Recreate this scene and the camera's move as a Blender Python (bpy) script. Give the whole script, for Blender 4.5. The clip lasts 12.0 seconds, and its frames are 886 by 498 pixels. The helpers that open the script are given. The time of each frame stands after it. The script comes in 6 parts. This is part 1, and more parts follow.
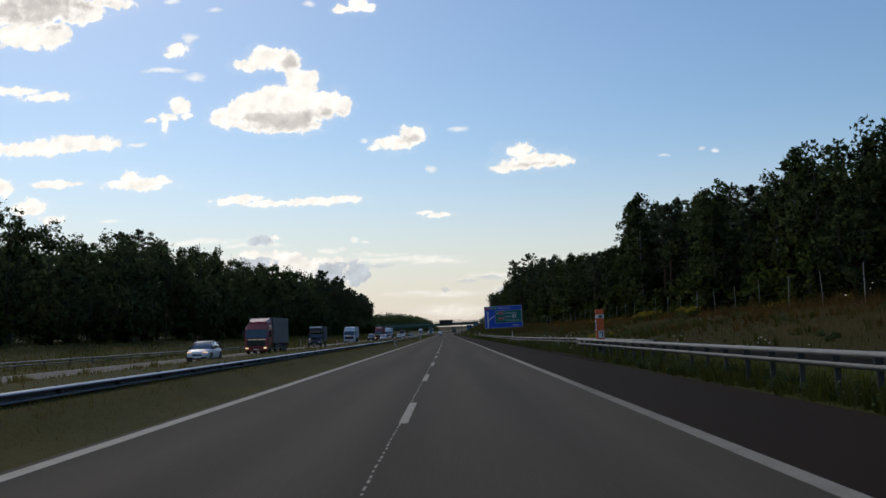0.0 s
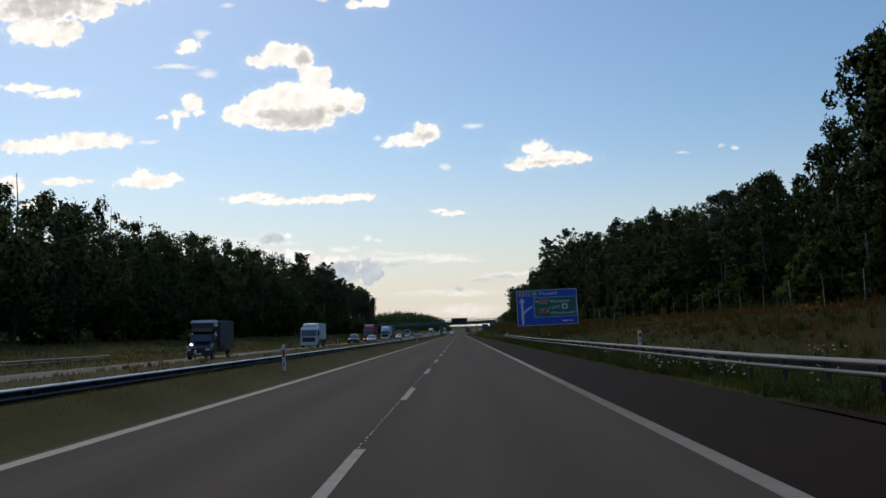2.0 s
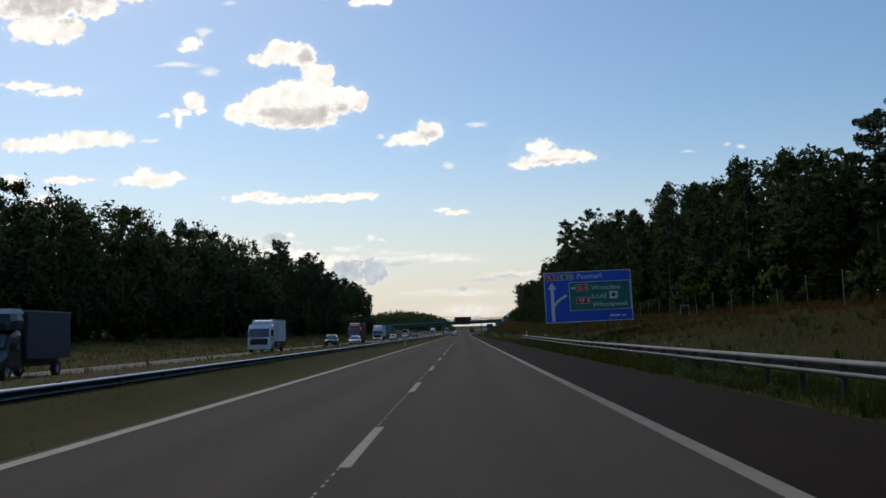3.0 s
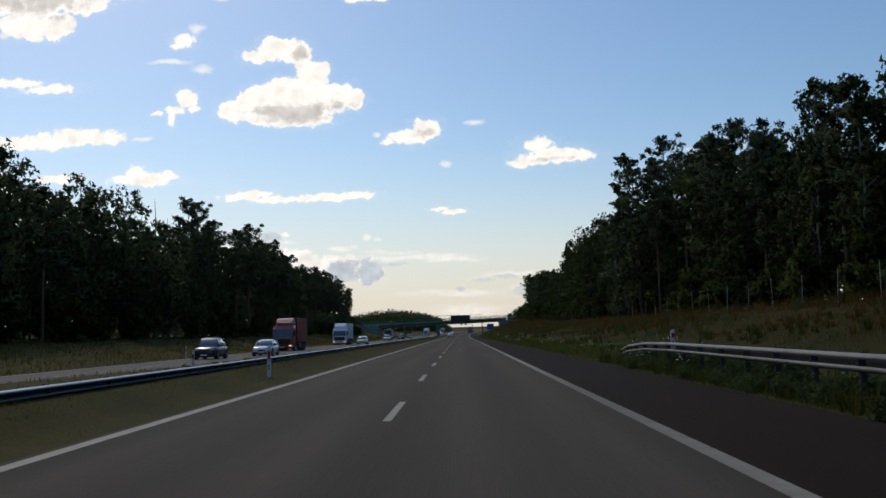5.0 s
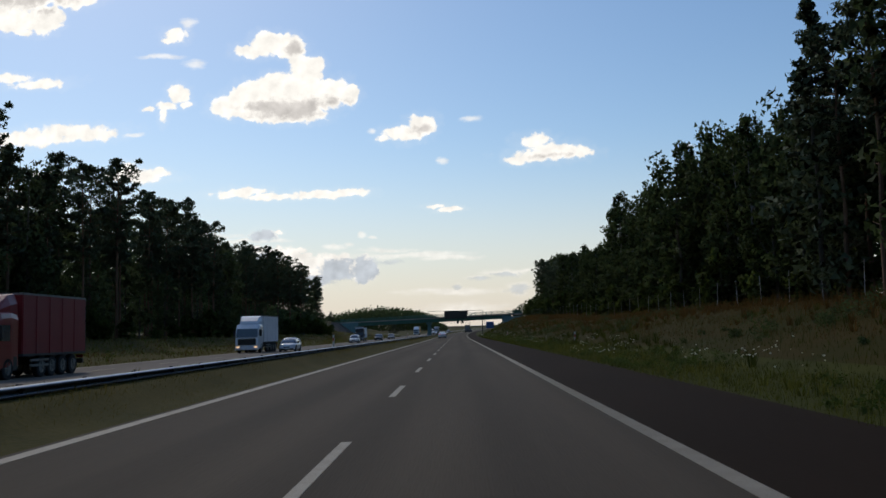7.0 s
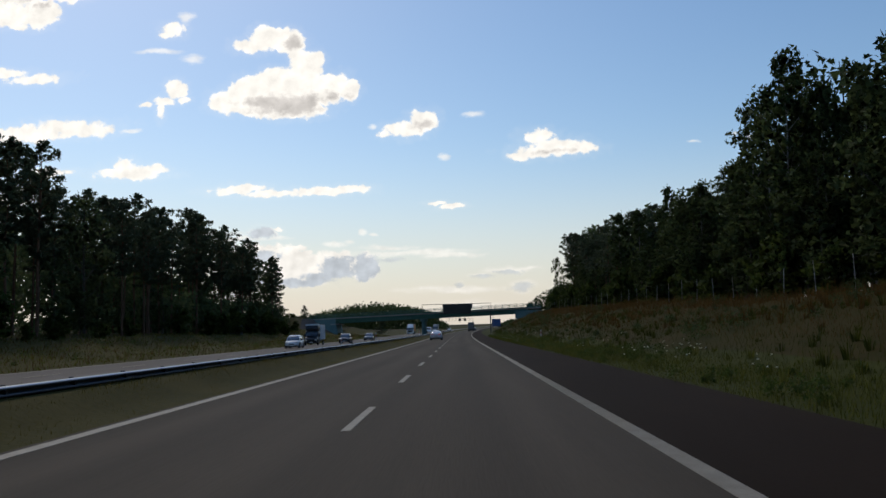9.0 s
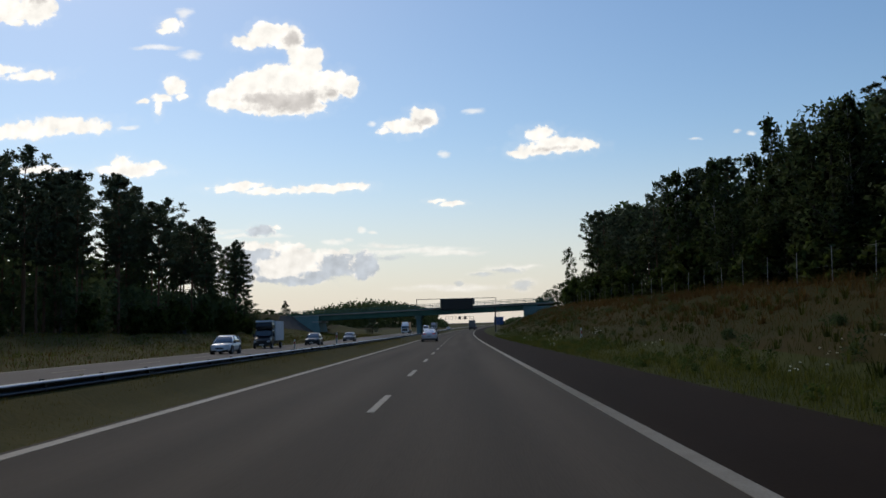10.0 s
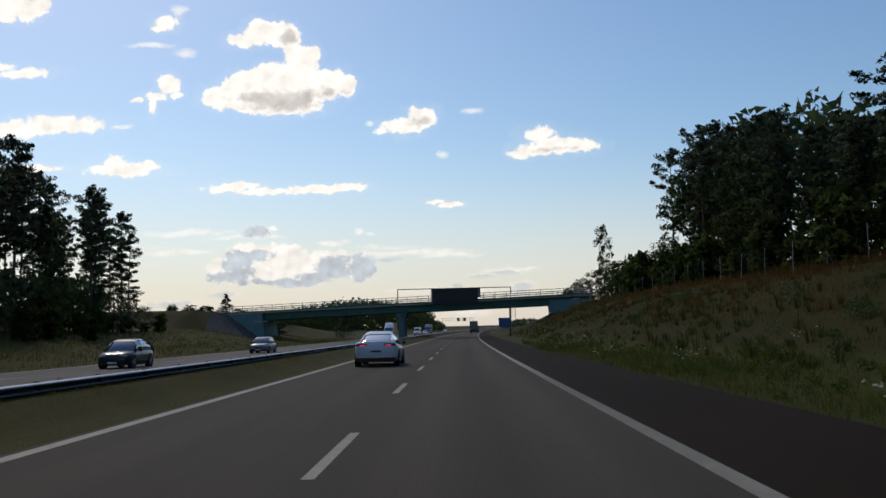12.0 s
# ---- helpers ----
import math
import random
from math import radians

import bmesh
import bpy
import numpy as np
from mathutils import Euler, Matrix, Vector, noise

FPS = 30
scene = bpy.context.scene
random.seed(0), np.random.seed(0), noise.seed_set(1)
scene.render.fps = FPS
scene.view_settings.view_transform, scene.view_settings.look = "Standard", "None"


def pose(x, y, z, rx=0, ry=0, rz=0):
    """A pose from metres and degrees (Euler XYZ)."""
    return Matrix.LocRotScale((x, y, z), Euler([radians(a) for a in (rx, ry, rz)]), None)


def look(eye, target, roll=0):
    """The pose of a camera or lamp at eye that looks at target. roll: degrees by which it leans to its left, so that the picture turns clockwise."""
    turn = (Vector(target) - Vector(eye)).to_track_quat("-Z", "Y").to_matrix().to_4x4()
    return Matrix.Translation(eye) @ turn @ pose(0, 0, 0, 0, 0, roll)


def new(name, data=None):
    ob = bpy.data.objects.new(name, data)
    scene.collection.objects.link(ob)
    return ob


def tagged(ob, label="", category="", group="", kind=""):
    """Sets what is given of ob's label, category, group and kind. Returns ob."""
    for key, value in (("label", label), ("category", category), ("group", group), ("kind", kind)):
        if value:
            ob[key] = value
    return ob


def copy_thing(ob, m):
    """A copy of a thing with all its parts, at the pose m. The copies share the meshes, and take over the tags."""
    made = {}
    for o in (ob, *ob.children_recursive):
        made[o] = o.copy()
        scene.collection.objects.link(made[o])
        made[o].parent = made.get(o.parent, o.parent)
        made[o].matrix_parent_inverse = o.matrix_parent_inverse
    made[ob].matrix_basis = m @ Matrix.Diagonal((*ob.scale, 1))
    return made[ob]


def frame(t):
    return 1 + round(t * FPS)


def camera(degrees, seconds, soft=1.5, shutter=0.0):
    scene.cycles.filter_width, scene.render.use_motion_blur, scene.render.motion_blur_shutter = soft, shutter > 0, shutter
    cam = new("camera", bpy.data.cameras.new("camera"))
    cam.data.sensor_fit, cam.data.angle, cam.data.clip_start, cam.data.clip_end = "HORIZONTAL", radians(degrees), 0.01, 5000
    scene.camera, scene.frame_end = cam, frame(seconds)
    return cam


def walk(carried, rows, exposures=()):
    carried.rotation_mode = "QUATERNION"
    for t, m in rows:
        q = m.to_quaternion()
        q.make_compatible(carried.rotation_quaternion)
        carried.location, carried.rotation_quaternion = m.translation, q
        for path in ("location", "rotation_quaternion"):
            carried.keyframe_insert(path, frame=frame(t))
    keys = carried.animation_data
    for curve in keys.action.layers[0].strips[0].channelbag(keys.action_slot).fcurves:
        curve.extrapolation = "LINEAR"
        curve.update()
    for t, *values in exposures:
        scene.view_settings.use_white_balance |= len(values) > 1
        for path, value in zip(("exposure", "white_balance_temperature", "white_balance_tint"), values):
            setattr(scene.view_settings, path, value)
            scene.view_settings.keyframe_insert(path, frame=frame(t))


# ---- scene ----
cam = camera(52.55, 12.0, soft=1.55)
walk(cam, [
    (0, pose(0.741, -0.128, 1.368, 95.296, 1.541, 0.438)),
    (0.5, pose(0.884, 16.63, 1.36, 95.33, 1.486, 0.579)),
    (1, pose(1.017, 33.388, 1.348, 95.359, 1.431, 0.827)),
    (1.5, pose(1.138, 50.145, 1.333, 95.37, 1.376, 1.112)),
    (2, pose(1.105, 66.876, 1.318, 95.309, 1.346, 1.342)),
    (2.5, pose(1.061, 83.607, 1.301, 95.335, 1.317, 1.485)),
    (3, pose(1.008, 100.338, 1.286, 95.314, 1.287, 1.57)),
    (5, pose(0.603, 167.376, 1.25, 95.37, 1.385, 1.416)),
    (5.5, pose(0.576, 184.074, 1.249, 95.335, 1.388, 1.333)),
    (6, pose(0.548, 200.772, 1.251, 95.371, 1.391, 1.229)),
    (6.5, pose(0.521, 217.469, 1.255, 95.36, 1.395, 1.205)),
    (7, pose(0.481, 234.164, 1.261, 95.308, 1.407, 1.19)),
    (9, pose(0.327, 300.944, 1.274, 95.222, 1.455, 1.335)),
    (9.5, pose(0.19, 317.622, 1.27, 95.174, 1.422, 1.319)),
    (10, pose(0.052, 334.299, 1.265, 95.138, 1.389, 1.314)),
    (10.5, pose(-0.087, 350.977, 1.259, 95.162, 1.356, 1.337)),
    (11, pose(-0.188, 367.69, 1.255, 95.209, 1.331, 1.367)),
    (11.5, pose(-0.29, 384.402, 1.255, 95.267, 1.305, 1.312)),
    (12, pose(-0.39, 401.115, 1.261, 95.32, 1.28, 1.217)),
], exposures=((0, 0.0, 6750, 10), (12, 0.0, 6750, 10)))

# ---- light ----
SUN_AZ, SUN_EL = -28.0, 43.0
world = bpy.data.worlds.new("sky")
scene.world = world
world.use_nodes = True
wn, wl = world.node_tree.nodes, world.node_tree.links
wn.clear()
w_out = wn.new("ShaderNodeOutputWorld")
w_bg = wn.new("ShaderNodeBackground")
w_sky = wn.new("ShaderNodeTexSky")
w_sky.sky_type = "NISHITA"
w_sky.sun_disc = False
w_sky.sun_elevation = radians(SUN_EL)
w_sky.sun_rotation = radians(SUN_AZ)
w_sky.air_density, w_sky.dust_density, w_sky.ozone_density = 1.1, 0.6, 3.0
w_bg.inputs["Strength"].default_value = 0.104
# pale haze that thickens towards the horizon
w_tc, w_xyz, w_fade, w_mix = wn.new("ShaderNodeTexCoord"), wn.new("ShaderNodeSeparateXYZ"), wn.new("ShaderNodeMapRange"), wn.new("ShaderNodeMix")
w_fade.interpolation_type = "SMOOTHERSTEP"
for i, v in ((1, -0.06), (2, 0.24), (3, 0.92), (4, 0.0)):
    w_fade.inputs[i].default_value = v
w_mix.data_type = "RGBA"
w_mix.inputs[7].default_value = (6.7, 6.3, 6.0, 1)
wl.new(w_tc.outputs["Generated"], w_xyz.inputs[0])
wl.new(w_xyz.outputs["Z"], w_fade.inputs[0])
wl.new(w_fade.outputs[0], w_mix.inputs[0])
w_sat = wn.new("ShaderNodeHueSaturation")
w_sat.inputs["Saturation"].default_value, w_sat.inputs["Value"].default_value = 1.15, 1.0
wl.new(w_sky.outputs[0], w_sat.inputs["Color"])
wl.new(w_sat.outputs[0], w_mix.inputs[6])
wl.new(w_mix.outputs[2], w_bg.inputs["Color"])
wl.new(w_bg.outputs[0], w_out.inputs["Surface"])

sun = new("sun", bpy.data.lights.new("sun", "SUN"))
sun.data.energy = 1.0
sun.data.angle = radians(10)
sun.data.color = (1.0, 0.9, 0.76)
az, el = radians(SUN_AZ), radians(SUN_EL)
SUN_DIR = Vector((math.sin(az) * math.cos(el), math.cos(az) * math.cos(el), math.sin(el)))
sun.matrix_world = look(SUN_DIR * 900, (0, 0, 0))


# ---- materials ----
def mat(name, a, b, scale=4.0, fine=60.0, rough=0.8, bump=0.2, metal=0.0, spec=0.4, stretch=(1, 1, 1), ran=0.0, island=0.0,
        trans=0.0, fine_mix=0.25, coat=0.0):
    """A surface whose colour wanders between a and b at a coarse and a fine scale."""
    m = bpy.data.materials.new(name)
    m.use_nodes = True
    n, l = m.node_tree.nodes, m.node_tree.links
    p = n["Principled BSDF"]
    tc = n.new("ShaderNodeTexCoord")
    mp = n.new("ShaderNodeMapping")
    mp.inputs["Scale"].default_value = stretch
    l.new(tc.outputs["Object"], mp.inputs[0])
    n1 = n.new("ShaderNodeTexNoise")
    n1.inputs["Scale"].default_value, n1.inputs["Detail"].default_value = scale, 5
    n2 = n.new("ShaderNodeTexNoise")
    n2.inputs["Scale"].default_value, n2.inputs["Detail"].default_value = fine, 3
    l.new(mp.outputs[0], n1.inputs[0]), l.new(mp.outputs[0], n2.inputs[0])
    mx = n.new("ShaderNodeMix")
    mx.inputs[0].default_value = fine_mix
    l.new(n1.outputs[0], mx.inputs[2]), l.new(n2.outputs[0], mx.inputs[3])
    last = mx.outputs[0]
    if ran or island:
        src = n.new("ShaderNodeObjectInfo") if ran else n.new("ShaderNodeNewGeometry")
        out = src.outputs["Random"] if ran else src.outputs["Random Per Island"]
        m2 = n.new("ShaderNodeMix")
        m2.inputs[0].default_value = ran or island
        l.new(last, m2.inputs[2]), l.new(out, m2.inputs[3])
        last = m2.outputs[0]
    cr = n.new("ShaderNodeValToRGB")
    cr.color_ramp.elements[0].position, cr.color_ramp.elements[1].position = 0.28, 0.72
    cr.color_ramp.elements[0].color, cr.color_ramp.elements[1].color = (*a, 1), (*b, 1)
    l.new(last, cr.inputs[0])
    l.new(cr.outputs[0], p.inputs["Base Color"])
    p.inputs["Roughness"].default_value = rough
    p.inputs["Metallic"].default_value = metal
    p.inputs["Specular IOR Level"].default_value = spec
    p.inputs["Coat Weight"].default_value = coat
    p.inputs["Coat Roughness"].default_value = 0.06
    if bump:
        bp = n.new("ShaderNodeBump")
        bp.inputs["Strength"].default_value, bp.inputs["Distance"].default_value = bump, 0.02
        l.new(n2.outputs[0], bp.inputs["Height"])
        l.new(bp.outputs[0], p.inputs["Normal"])
    if trans:
        tr = n.new("ShaderNodeBsdfTranslucent")
        l.new(cr.outputs[0], tr.inputs[0])
        ms = n.new("ShaderNodeMixShader")
        ms.inputs[0].default_value = trans
        l.new(p.outputs[0], ms.inputs[1]), l.new(tr.outputs[0], ms.inputs[2])
        l.new(ms.outputs[0], n["Material Output"].inputs["Surface"])
    return m


def glow(name, col, power):
    m = mat(name, col, col, bump=0, rough=0.3)
    p = m.node_tree.nodes["Principled BSDF"]
    p.inputs["Emission Color"].default_value = (*col, 1)
    p.inputs["Emission Strength"].default_value = power
    return m


ASPHALT = mat("asphalt_lane", (0.055, 0.043, 0.029), (0.09, 0.0705, 0.048), scale=0.9, fine=45, rough=0.92, bump=0.35, stretch=(1, 0.035, 1), spec=0.15)
ASPHALT_DARK = mat("asphalt_shoulder", (0.018, 0.0112, 0.0066), (0.028, 0.0175, 0.0106), scale=0.5, fine=45, rough=0.95, bump=0.4, stretch=(1, 0.2, 1), spec=0.06)
CONCRETE_ROAD = mat("old_pavement", (0.098, 0.08, 0.062), (0.14, 0.118, 0.094), scale=0.3, fine=20, rough=0.9, stretch=(1, 0.15, 1))
ROAD_PAINT = mat("road_paint", (0.24, 0.208, 0.155), (0.40, 0.35, 0.27), scale=2.5, fine=40, rough=0.75, bump=0.3, fine_mix=0.5)
EARTH = mat("verge_ground", (0.025, 0.0225, 0.0038), (0.05, 0.0375, 0.0068), scale=0.16, fine=3.0, rough=0.95, bump=0.6, spec=0.1, fine_mix=0.4)
SWARD = mat("olive_turf", (0.034, 0.036, 0.007), (0.08, 0.064, 0.0165), scale=0.35, fine=9.0, rough=0.95, bump=0.8, spec=0.08, fine_mix=0.45)
BANK_TURF = mat("rusty_bank_turf", (0.024, 0.031, 0.005), (0.06, 0.037, 0.010), scale=0.09, fine=1.6, rough=0.95, bump=0.9, spec=0.05, fine_mix=0.35)
SWARD_GREEN = mat("green_turf", (0.028, 0.034, 0.0045), (0.06, 0.06, 0.009), scale=0.35, fine=6.0, rough=0.95, bump=0.8, spec=0.08, fine_mix=0.45)
GRASS = mat("green_grass", (0.034, 0.047, 0.0075), (0.078, 0.082, 0.016), scale=0.15, fine=1.2, rough=0.7, bump=0, island=0.25, trans=0.5, spec=0.15)
GRASS_PALE = mat("yellowed_short_grass", (0.07, 0.069, 0.0135), (0.15, 0.12, 0.034), scale=0.15, fine=1.2, rough=0.7, bump=0, island=0.25, trans=0.62, spec=0.15)
GRASS_DRY = mat("dry_grass", (0.062, 0.038, 0.010), (0.14, 0.08, 0.024), scale=0.12, fine=1.0, rough=0.75, bump=0, island=0.25, trans=0.5, spec=0.15)
GRASS_FRESH = mat("fresh_grass", (0.07, 0.084, 0.014), (0.15, 0.145, 0.032), scale=0.12, fine=1.2, rough=0.7, bump=0, island=0.3, trans=0.5, spec=0.1)
FLOWER_WHITE = mat("white_petals", (0.66, 0.63, 0.5), (0.86, 0.82, 0.68), bump=0, island=0.6, trans=0.3)
FLOWER_YELLOW = mat("yellow_petals", (0.24, 0.19, 0.014), (0.38, 0.32, 0.024), bump=0, island=0.6, trans=0.3)
STEEL = mat("galvanised_steel", (0.16, 0.15, 0.128), (0.27, 0.255, 0.222), scale=1.2, fine=30, rough=0.7, metal=0.15, bump=0.08, spec=0.5)
# for the median rail's top faces, the sky's sheen put into the colour
STEEL_SKY = mat("skylit_galvanised_steel", (0.2, 0.225, 0.258), (0.33, 0.36, 0.405), scale=1.2, fine=30, rough=0.4, metal=0.5, bump=0.05, spec=0.5, stretch=(1, 0.3, 1))
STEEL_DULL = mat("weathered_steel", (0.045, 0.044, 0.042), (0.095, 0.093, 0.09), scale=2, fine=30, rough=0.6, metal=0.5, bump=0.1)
# for the median rail's lower faces, their shade put into the colour
STEEL_SHADED = mat("shaded_steel", (0.085, 0.094, 0.108), (0.17, 0.184, 0.206), scale=1.5, fine=30, rough=0.75, metal=0.1, bump=0.1, stretch=(1, 0.4, 1))
BARK_PINE = mat("pine_bark", (0.07, 0.042, 0.027), (0.2, 0.105, 0.06), scale=1.5, fine=14, rough=0.95, bump=0.8, stretch=(1, 1, 0.3))
BARK_BIRCH = mat("birch_bark", (0.06, 0.056, 0.05), (0.33, 0.315, 0.29), scale=2.2, fine=9, rough=0.8, bump=0.4, stretch=(1, 1, 1.6), fine_mix=0.5)
BARK_DARK = mat("dark_bark", (0.045, 0.037, 0.028), (0.1, 0.085, 0.065), scale=1.5, fine=14, rough=0.95, bump=0.8, stretch=(1, 1, 0.3))
LEAF_PINE = mat("pine_needles", (0.056, 0.084, 0.052), (0.118, 0.152, 0.082), scale=0.35, fine=3, rough=0.7, bump=0, island=0.22, trans=0.34, spec=0.2)
LEAF_BIRCH = mat("birch_leaves", (0.041, 0.063, 0.024), (0.088, 0.118, 0.04), scale=0.35, fine=3, rough=0.7, bump=0, island=0.22, trans=0.5, spec=0.08)
LEAF_BROAD = mat("broad_leaves", (0.042, 0.063, 0.026), (0.088, 0.12, 0.044), scale=0.35, fine=3, rough=0.7, bump=0, island=0.22, trans=0.5, spec=0.08)
# brighter copy of the broad leaves: light on the trees put into the colour
LEAF_BROAD_LIT = mat("lit_broad_leaves", (0.06, 0.09, 0.04), (0.125, 0.16, 0.068), scale=0.2, fine=3, rough=0.7, bump=0, island=0.22, trans=0.5, spec=0.1)
LEAF_LIGHT = mat("young_leaves", (0.042, 0.066, 0.016), (0.092, 0.125, 0.03), scale=0.4, fine=3, rough=0.7, bump=0, island=0.22, trans=0.5, spec=0.08)
SIGN_BLUE = mat("sign_blue", (0.01, 0.09, 0.6), (0.014, 0.105, 0.66), scale=0.6, fine=8, rough=0.45, bump=0)
# darker, duller blue for the distant sign
SIGN_DULL = mat("dull_sign_blue", (0.012, 0.05, 0.17), (0.018, 0.07, 0.21), scale=0.6, fine=8, rough=0.6, bump=0)
SIGN_GREEN = mat("sign_green", (0.004, 0.16, 0.11), (0.008, 0.2, 0.14), scale=0.6, fine=8, rough=0.45, bump=0)
SIGN_RED = mat("sign_red", (0.42, 0.012, 0.015), (0.52, 0.02, 0.02), scale=0.8, fine=8, rough=0.45, bump=0)
SIGN_WHITE = mat("sign_white", (0.7, 0.7, 0.7), (0.82, 0.82, 0.82), scale=0.8, fine=8, rough=0.45, bump=0)
ORANGE = mat("sos_orange", (0.6, 0.085, 0.012), (0.72, 0.115, 0.016), scale=1.5, fine=20, rough=0.4, bump=0.03)
WHITE_PLASTIC = mat("white_plastic", (0.55, 0.55, 0.54), (0.78, 0.78, 0.76), scale=3, fine=20, rough=0.5, bump=0.05)
RED_FOIL = mat("red_reflector", (0.3, 0.01, 0.01), (0.42, 0.02, 0.02), scale=5, fine=60, rough=0.3, bump=0)
BLACK = mat("black_plastic", (0.012, 0.012, 0.013), (0.024, 0.024, 0.025), scale=3, fine=30, rough=0.5, bump=0.05)
RUBBER = mat("tyre_rubber", (0.012, 0.012, 0.012), (0.026, 0.025, 0.024), scale=6, fine=50, rough=0.85, bump=0.2)
ALLOY = mat("alloy_rim", (0.3, 0.3, 0.31), (0.5, 0.5, 0.51), scale=5, fine=40, rough=0.3, metal=0.9, bump=0)
CHROME = mat("chrome", (0.6, 0.6, 0.61), (0.72, 0.72, 0.73), scale=4, fine=30, rough=0.15, metal=1.0, bump=0)
GLASS_DARK = mat("tinted_glass", (0.16, 0.18, 0.2), (0.22, 0.24, 0.26), scale=1, fine=4, rough=0.08, metal=0.6, bump=0, spec=0.9, coat=1.0)
GLASS_BRIGHT = mat("sky_bright_glass", (0.42, 0.44, 0.46), (0.52, 0.54, 0.55), scale=1, fine=4, rough=0.07, metal=0.85, bump=0, spec=0.9, coat=1.0)
LAMP_RED = mat("tail_lamp_plastic", (0.13, 0.006, 0.008), (0.2, 0.008, 0.011), rough=0.15, bump=0)
LAMP_CLEAR = mat("clear_lamp", (0.5, 0.52, 0.54), (0.66, 0.66, 0.66), rough=0.3, bump=0, spec=0.8)
LAMP_LIT = glow("lit_headlamp", (1.0, 0.62, 0.36), 0.9)
TAIL_LIT = glow("lit_tail_lamp", (1.0, 0.06, 0.07), 0.8)
DECK_GREEN = mat("green_girder", (0.022, 0.1, 0.085), (0.038, 0.145, 0.12), scale=0.5, fine=12, rough=0.55, bump=0.1)
CONCRETE_BLUE = mat("tinted_concrete", (0.08, 0.16, 0.17), (0.13, 0.23, 0.24), scale=0.4, fine=8, rough=0.85, bump=0.3)
CONCRETE = mat("concrete", (0.24, 0.235, 0.22), (0.36, 0.35, 0.33), scale=0.5, fine=10, rough=0.9, bump=0.4)
STONE_PITCH = mat("stone_pitching", (0.075, 0.06, 0.05), (0.13, 0.105, 0.09), scale=1.2, fine=8, rough=0.95, bump=0.8)


def paint(name, col, metal=0.25):
    d = tuple(c * 0.86 for c in col)
    return mat(name, d, col, scale=0.9, fine=12, rough=0.35, metal=metal, bump=0, spec=0.5, coat=0.5)


PAINT_WHITE = paint("white_paint", (0.74, 0.76, 0.8), 0.0)
PAINT_BLACK = paint("black_paint", (0.014, 0.015, 0.019))
PAINT_RED = paint("red_paint", (0.27, 0.012, 0.016), 0.0)
PAINT_NAVY = paint("navy_paint", (0.022, 0.03, 0.055))
PAINT_GREY = paint("grey_paint", (0.2, 0.21, 0.23))
TARP_GREY = mat("grey_tarpaulin", (0.09, 0.097, 0.105), (0.15, 0.158, 0.17), scale=0.7, fine=9, rough=0.6, bump=0.15)
TARP_RED = mat("red_tarpaulin", (0.19, 0.012, 0.015), (0.27, 0.02, 0.022), scale=0.7, fine=9, rough=0.6, bump=0.15)
TARP_NAVY = mat("navy_tarpaulin", (0.018, 0.024, 0.042), (0.032, 0.042, 0.07), scale=0.7, fine=9, rough=0.6, bump=0.15)
BOX_WHITE = mat("white_box_body", (0.55, 0.58, 0.62), (0.72, 0.74, 0.77), scale=0.7, fine=9, rough=0.5, bump=0.08)
TARP_ORANGE = mat("orange_tarpaulin", (0.45, 0.2, 0.06), (0.6, 0.3, 0.1), scale=0.7, fine=9, rough=0.6, bump=0.15)

# ---- the road's line ----
STEP = 2.0
S = np.arange(-80, 5200 + STEP, STEP)
BEND = np.interp(S, (-80, -20, 60, 140, 220, 300, 380, 460, 560, 1000, 1040), np.array((0, -3.26, -4.44, -0.84, 0.38, -0.25, 0, 12.9, 12.5, 11.4, 0)) * 1e-5)
RISE = np.interp(S, (-80, -20, 60, 140, 220, 300, 380, 460, 560, 1000, 1040), np.array((0, -2.1, -0.3, 1.46, 0.48, -1.5, 2.0, 2.6, 1.0, 0.5, 0)) * 1e-5)


def twice(c, start):
    s = np.concatenate(([0], np.cumsum((c[1:] + c[:-1]) / 2 * STEP)))
    s += start - s[40]
    p = np.concatenate(([0], np.cumsum((s[1:] + s[:-1]) / 2 * STEP)))
    return s, p - p[40]


HEADING, ROAD_X = twice(BEND, -6.8e-4)
_, ROAD_Z = twice(RISE, -3.76e-4)


def road_x(y):
    return np.interp(y, S, ROAD_X)


def road_z(y):
    return np.interp(y, S, ROAD_Z)


def at(off, y, z=0.0, turn=0.0):
    """A pose off metres right of the lane line at the chainage y, heading along the road."""
    return pose(float(road_x(y)) + off, y, float(road_z(y)) + z, 0, 0, turn - math.degrees(float(np.interp(y, S, HEADING))))


BANK_Y = (-80, 40, 70, 130, 230, 270, 365, 400, 450, 475, 510, 540, 575, 620, 700, 5200)
BANK_Z = (2.4, 2.4, 2.4, 2.35, 2.6, 2.6, 3.0, 3.9, 4.5, 5.0, 5.2, 5.4, 5.6, 4.0, 1.6, 1.5)
LEFT_Y = (-80, 100, 300, 500, 540, 560, 573, 590, 608, 680, 5200)
LEFT_Z = (1.5, 1.6, 1.9, 2.5, 2.6, 3.0, 6.3, 6.3, 4.4, 1.2, 1.5)


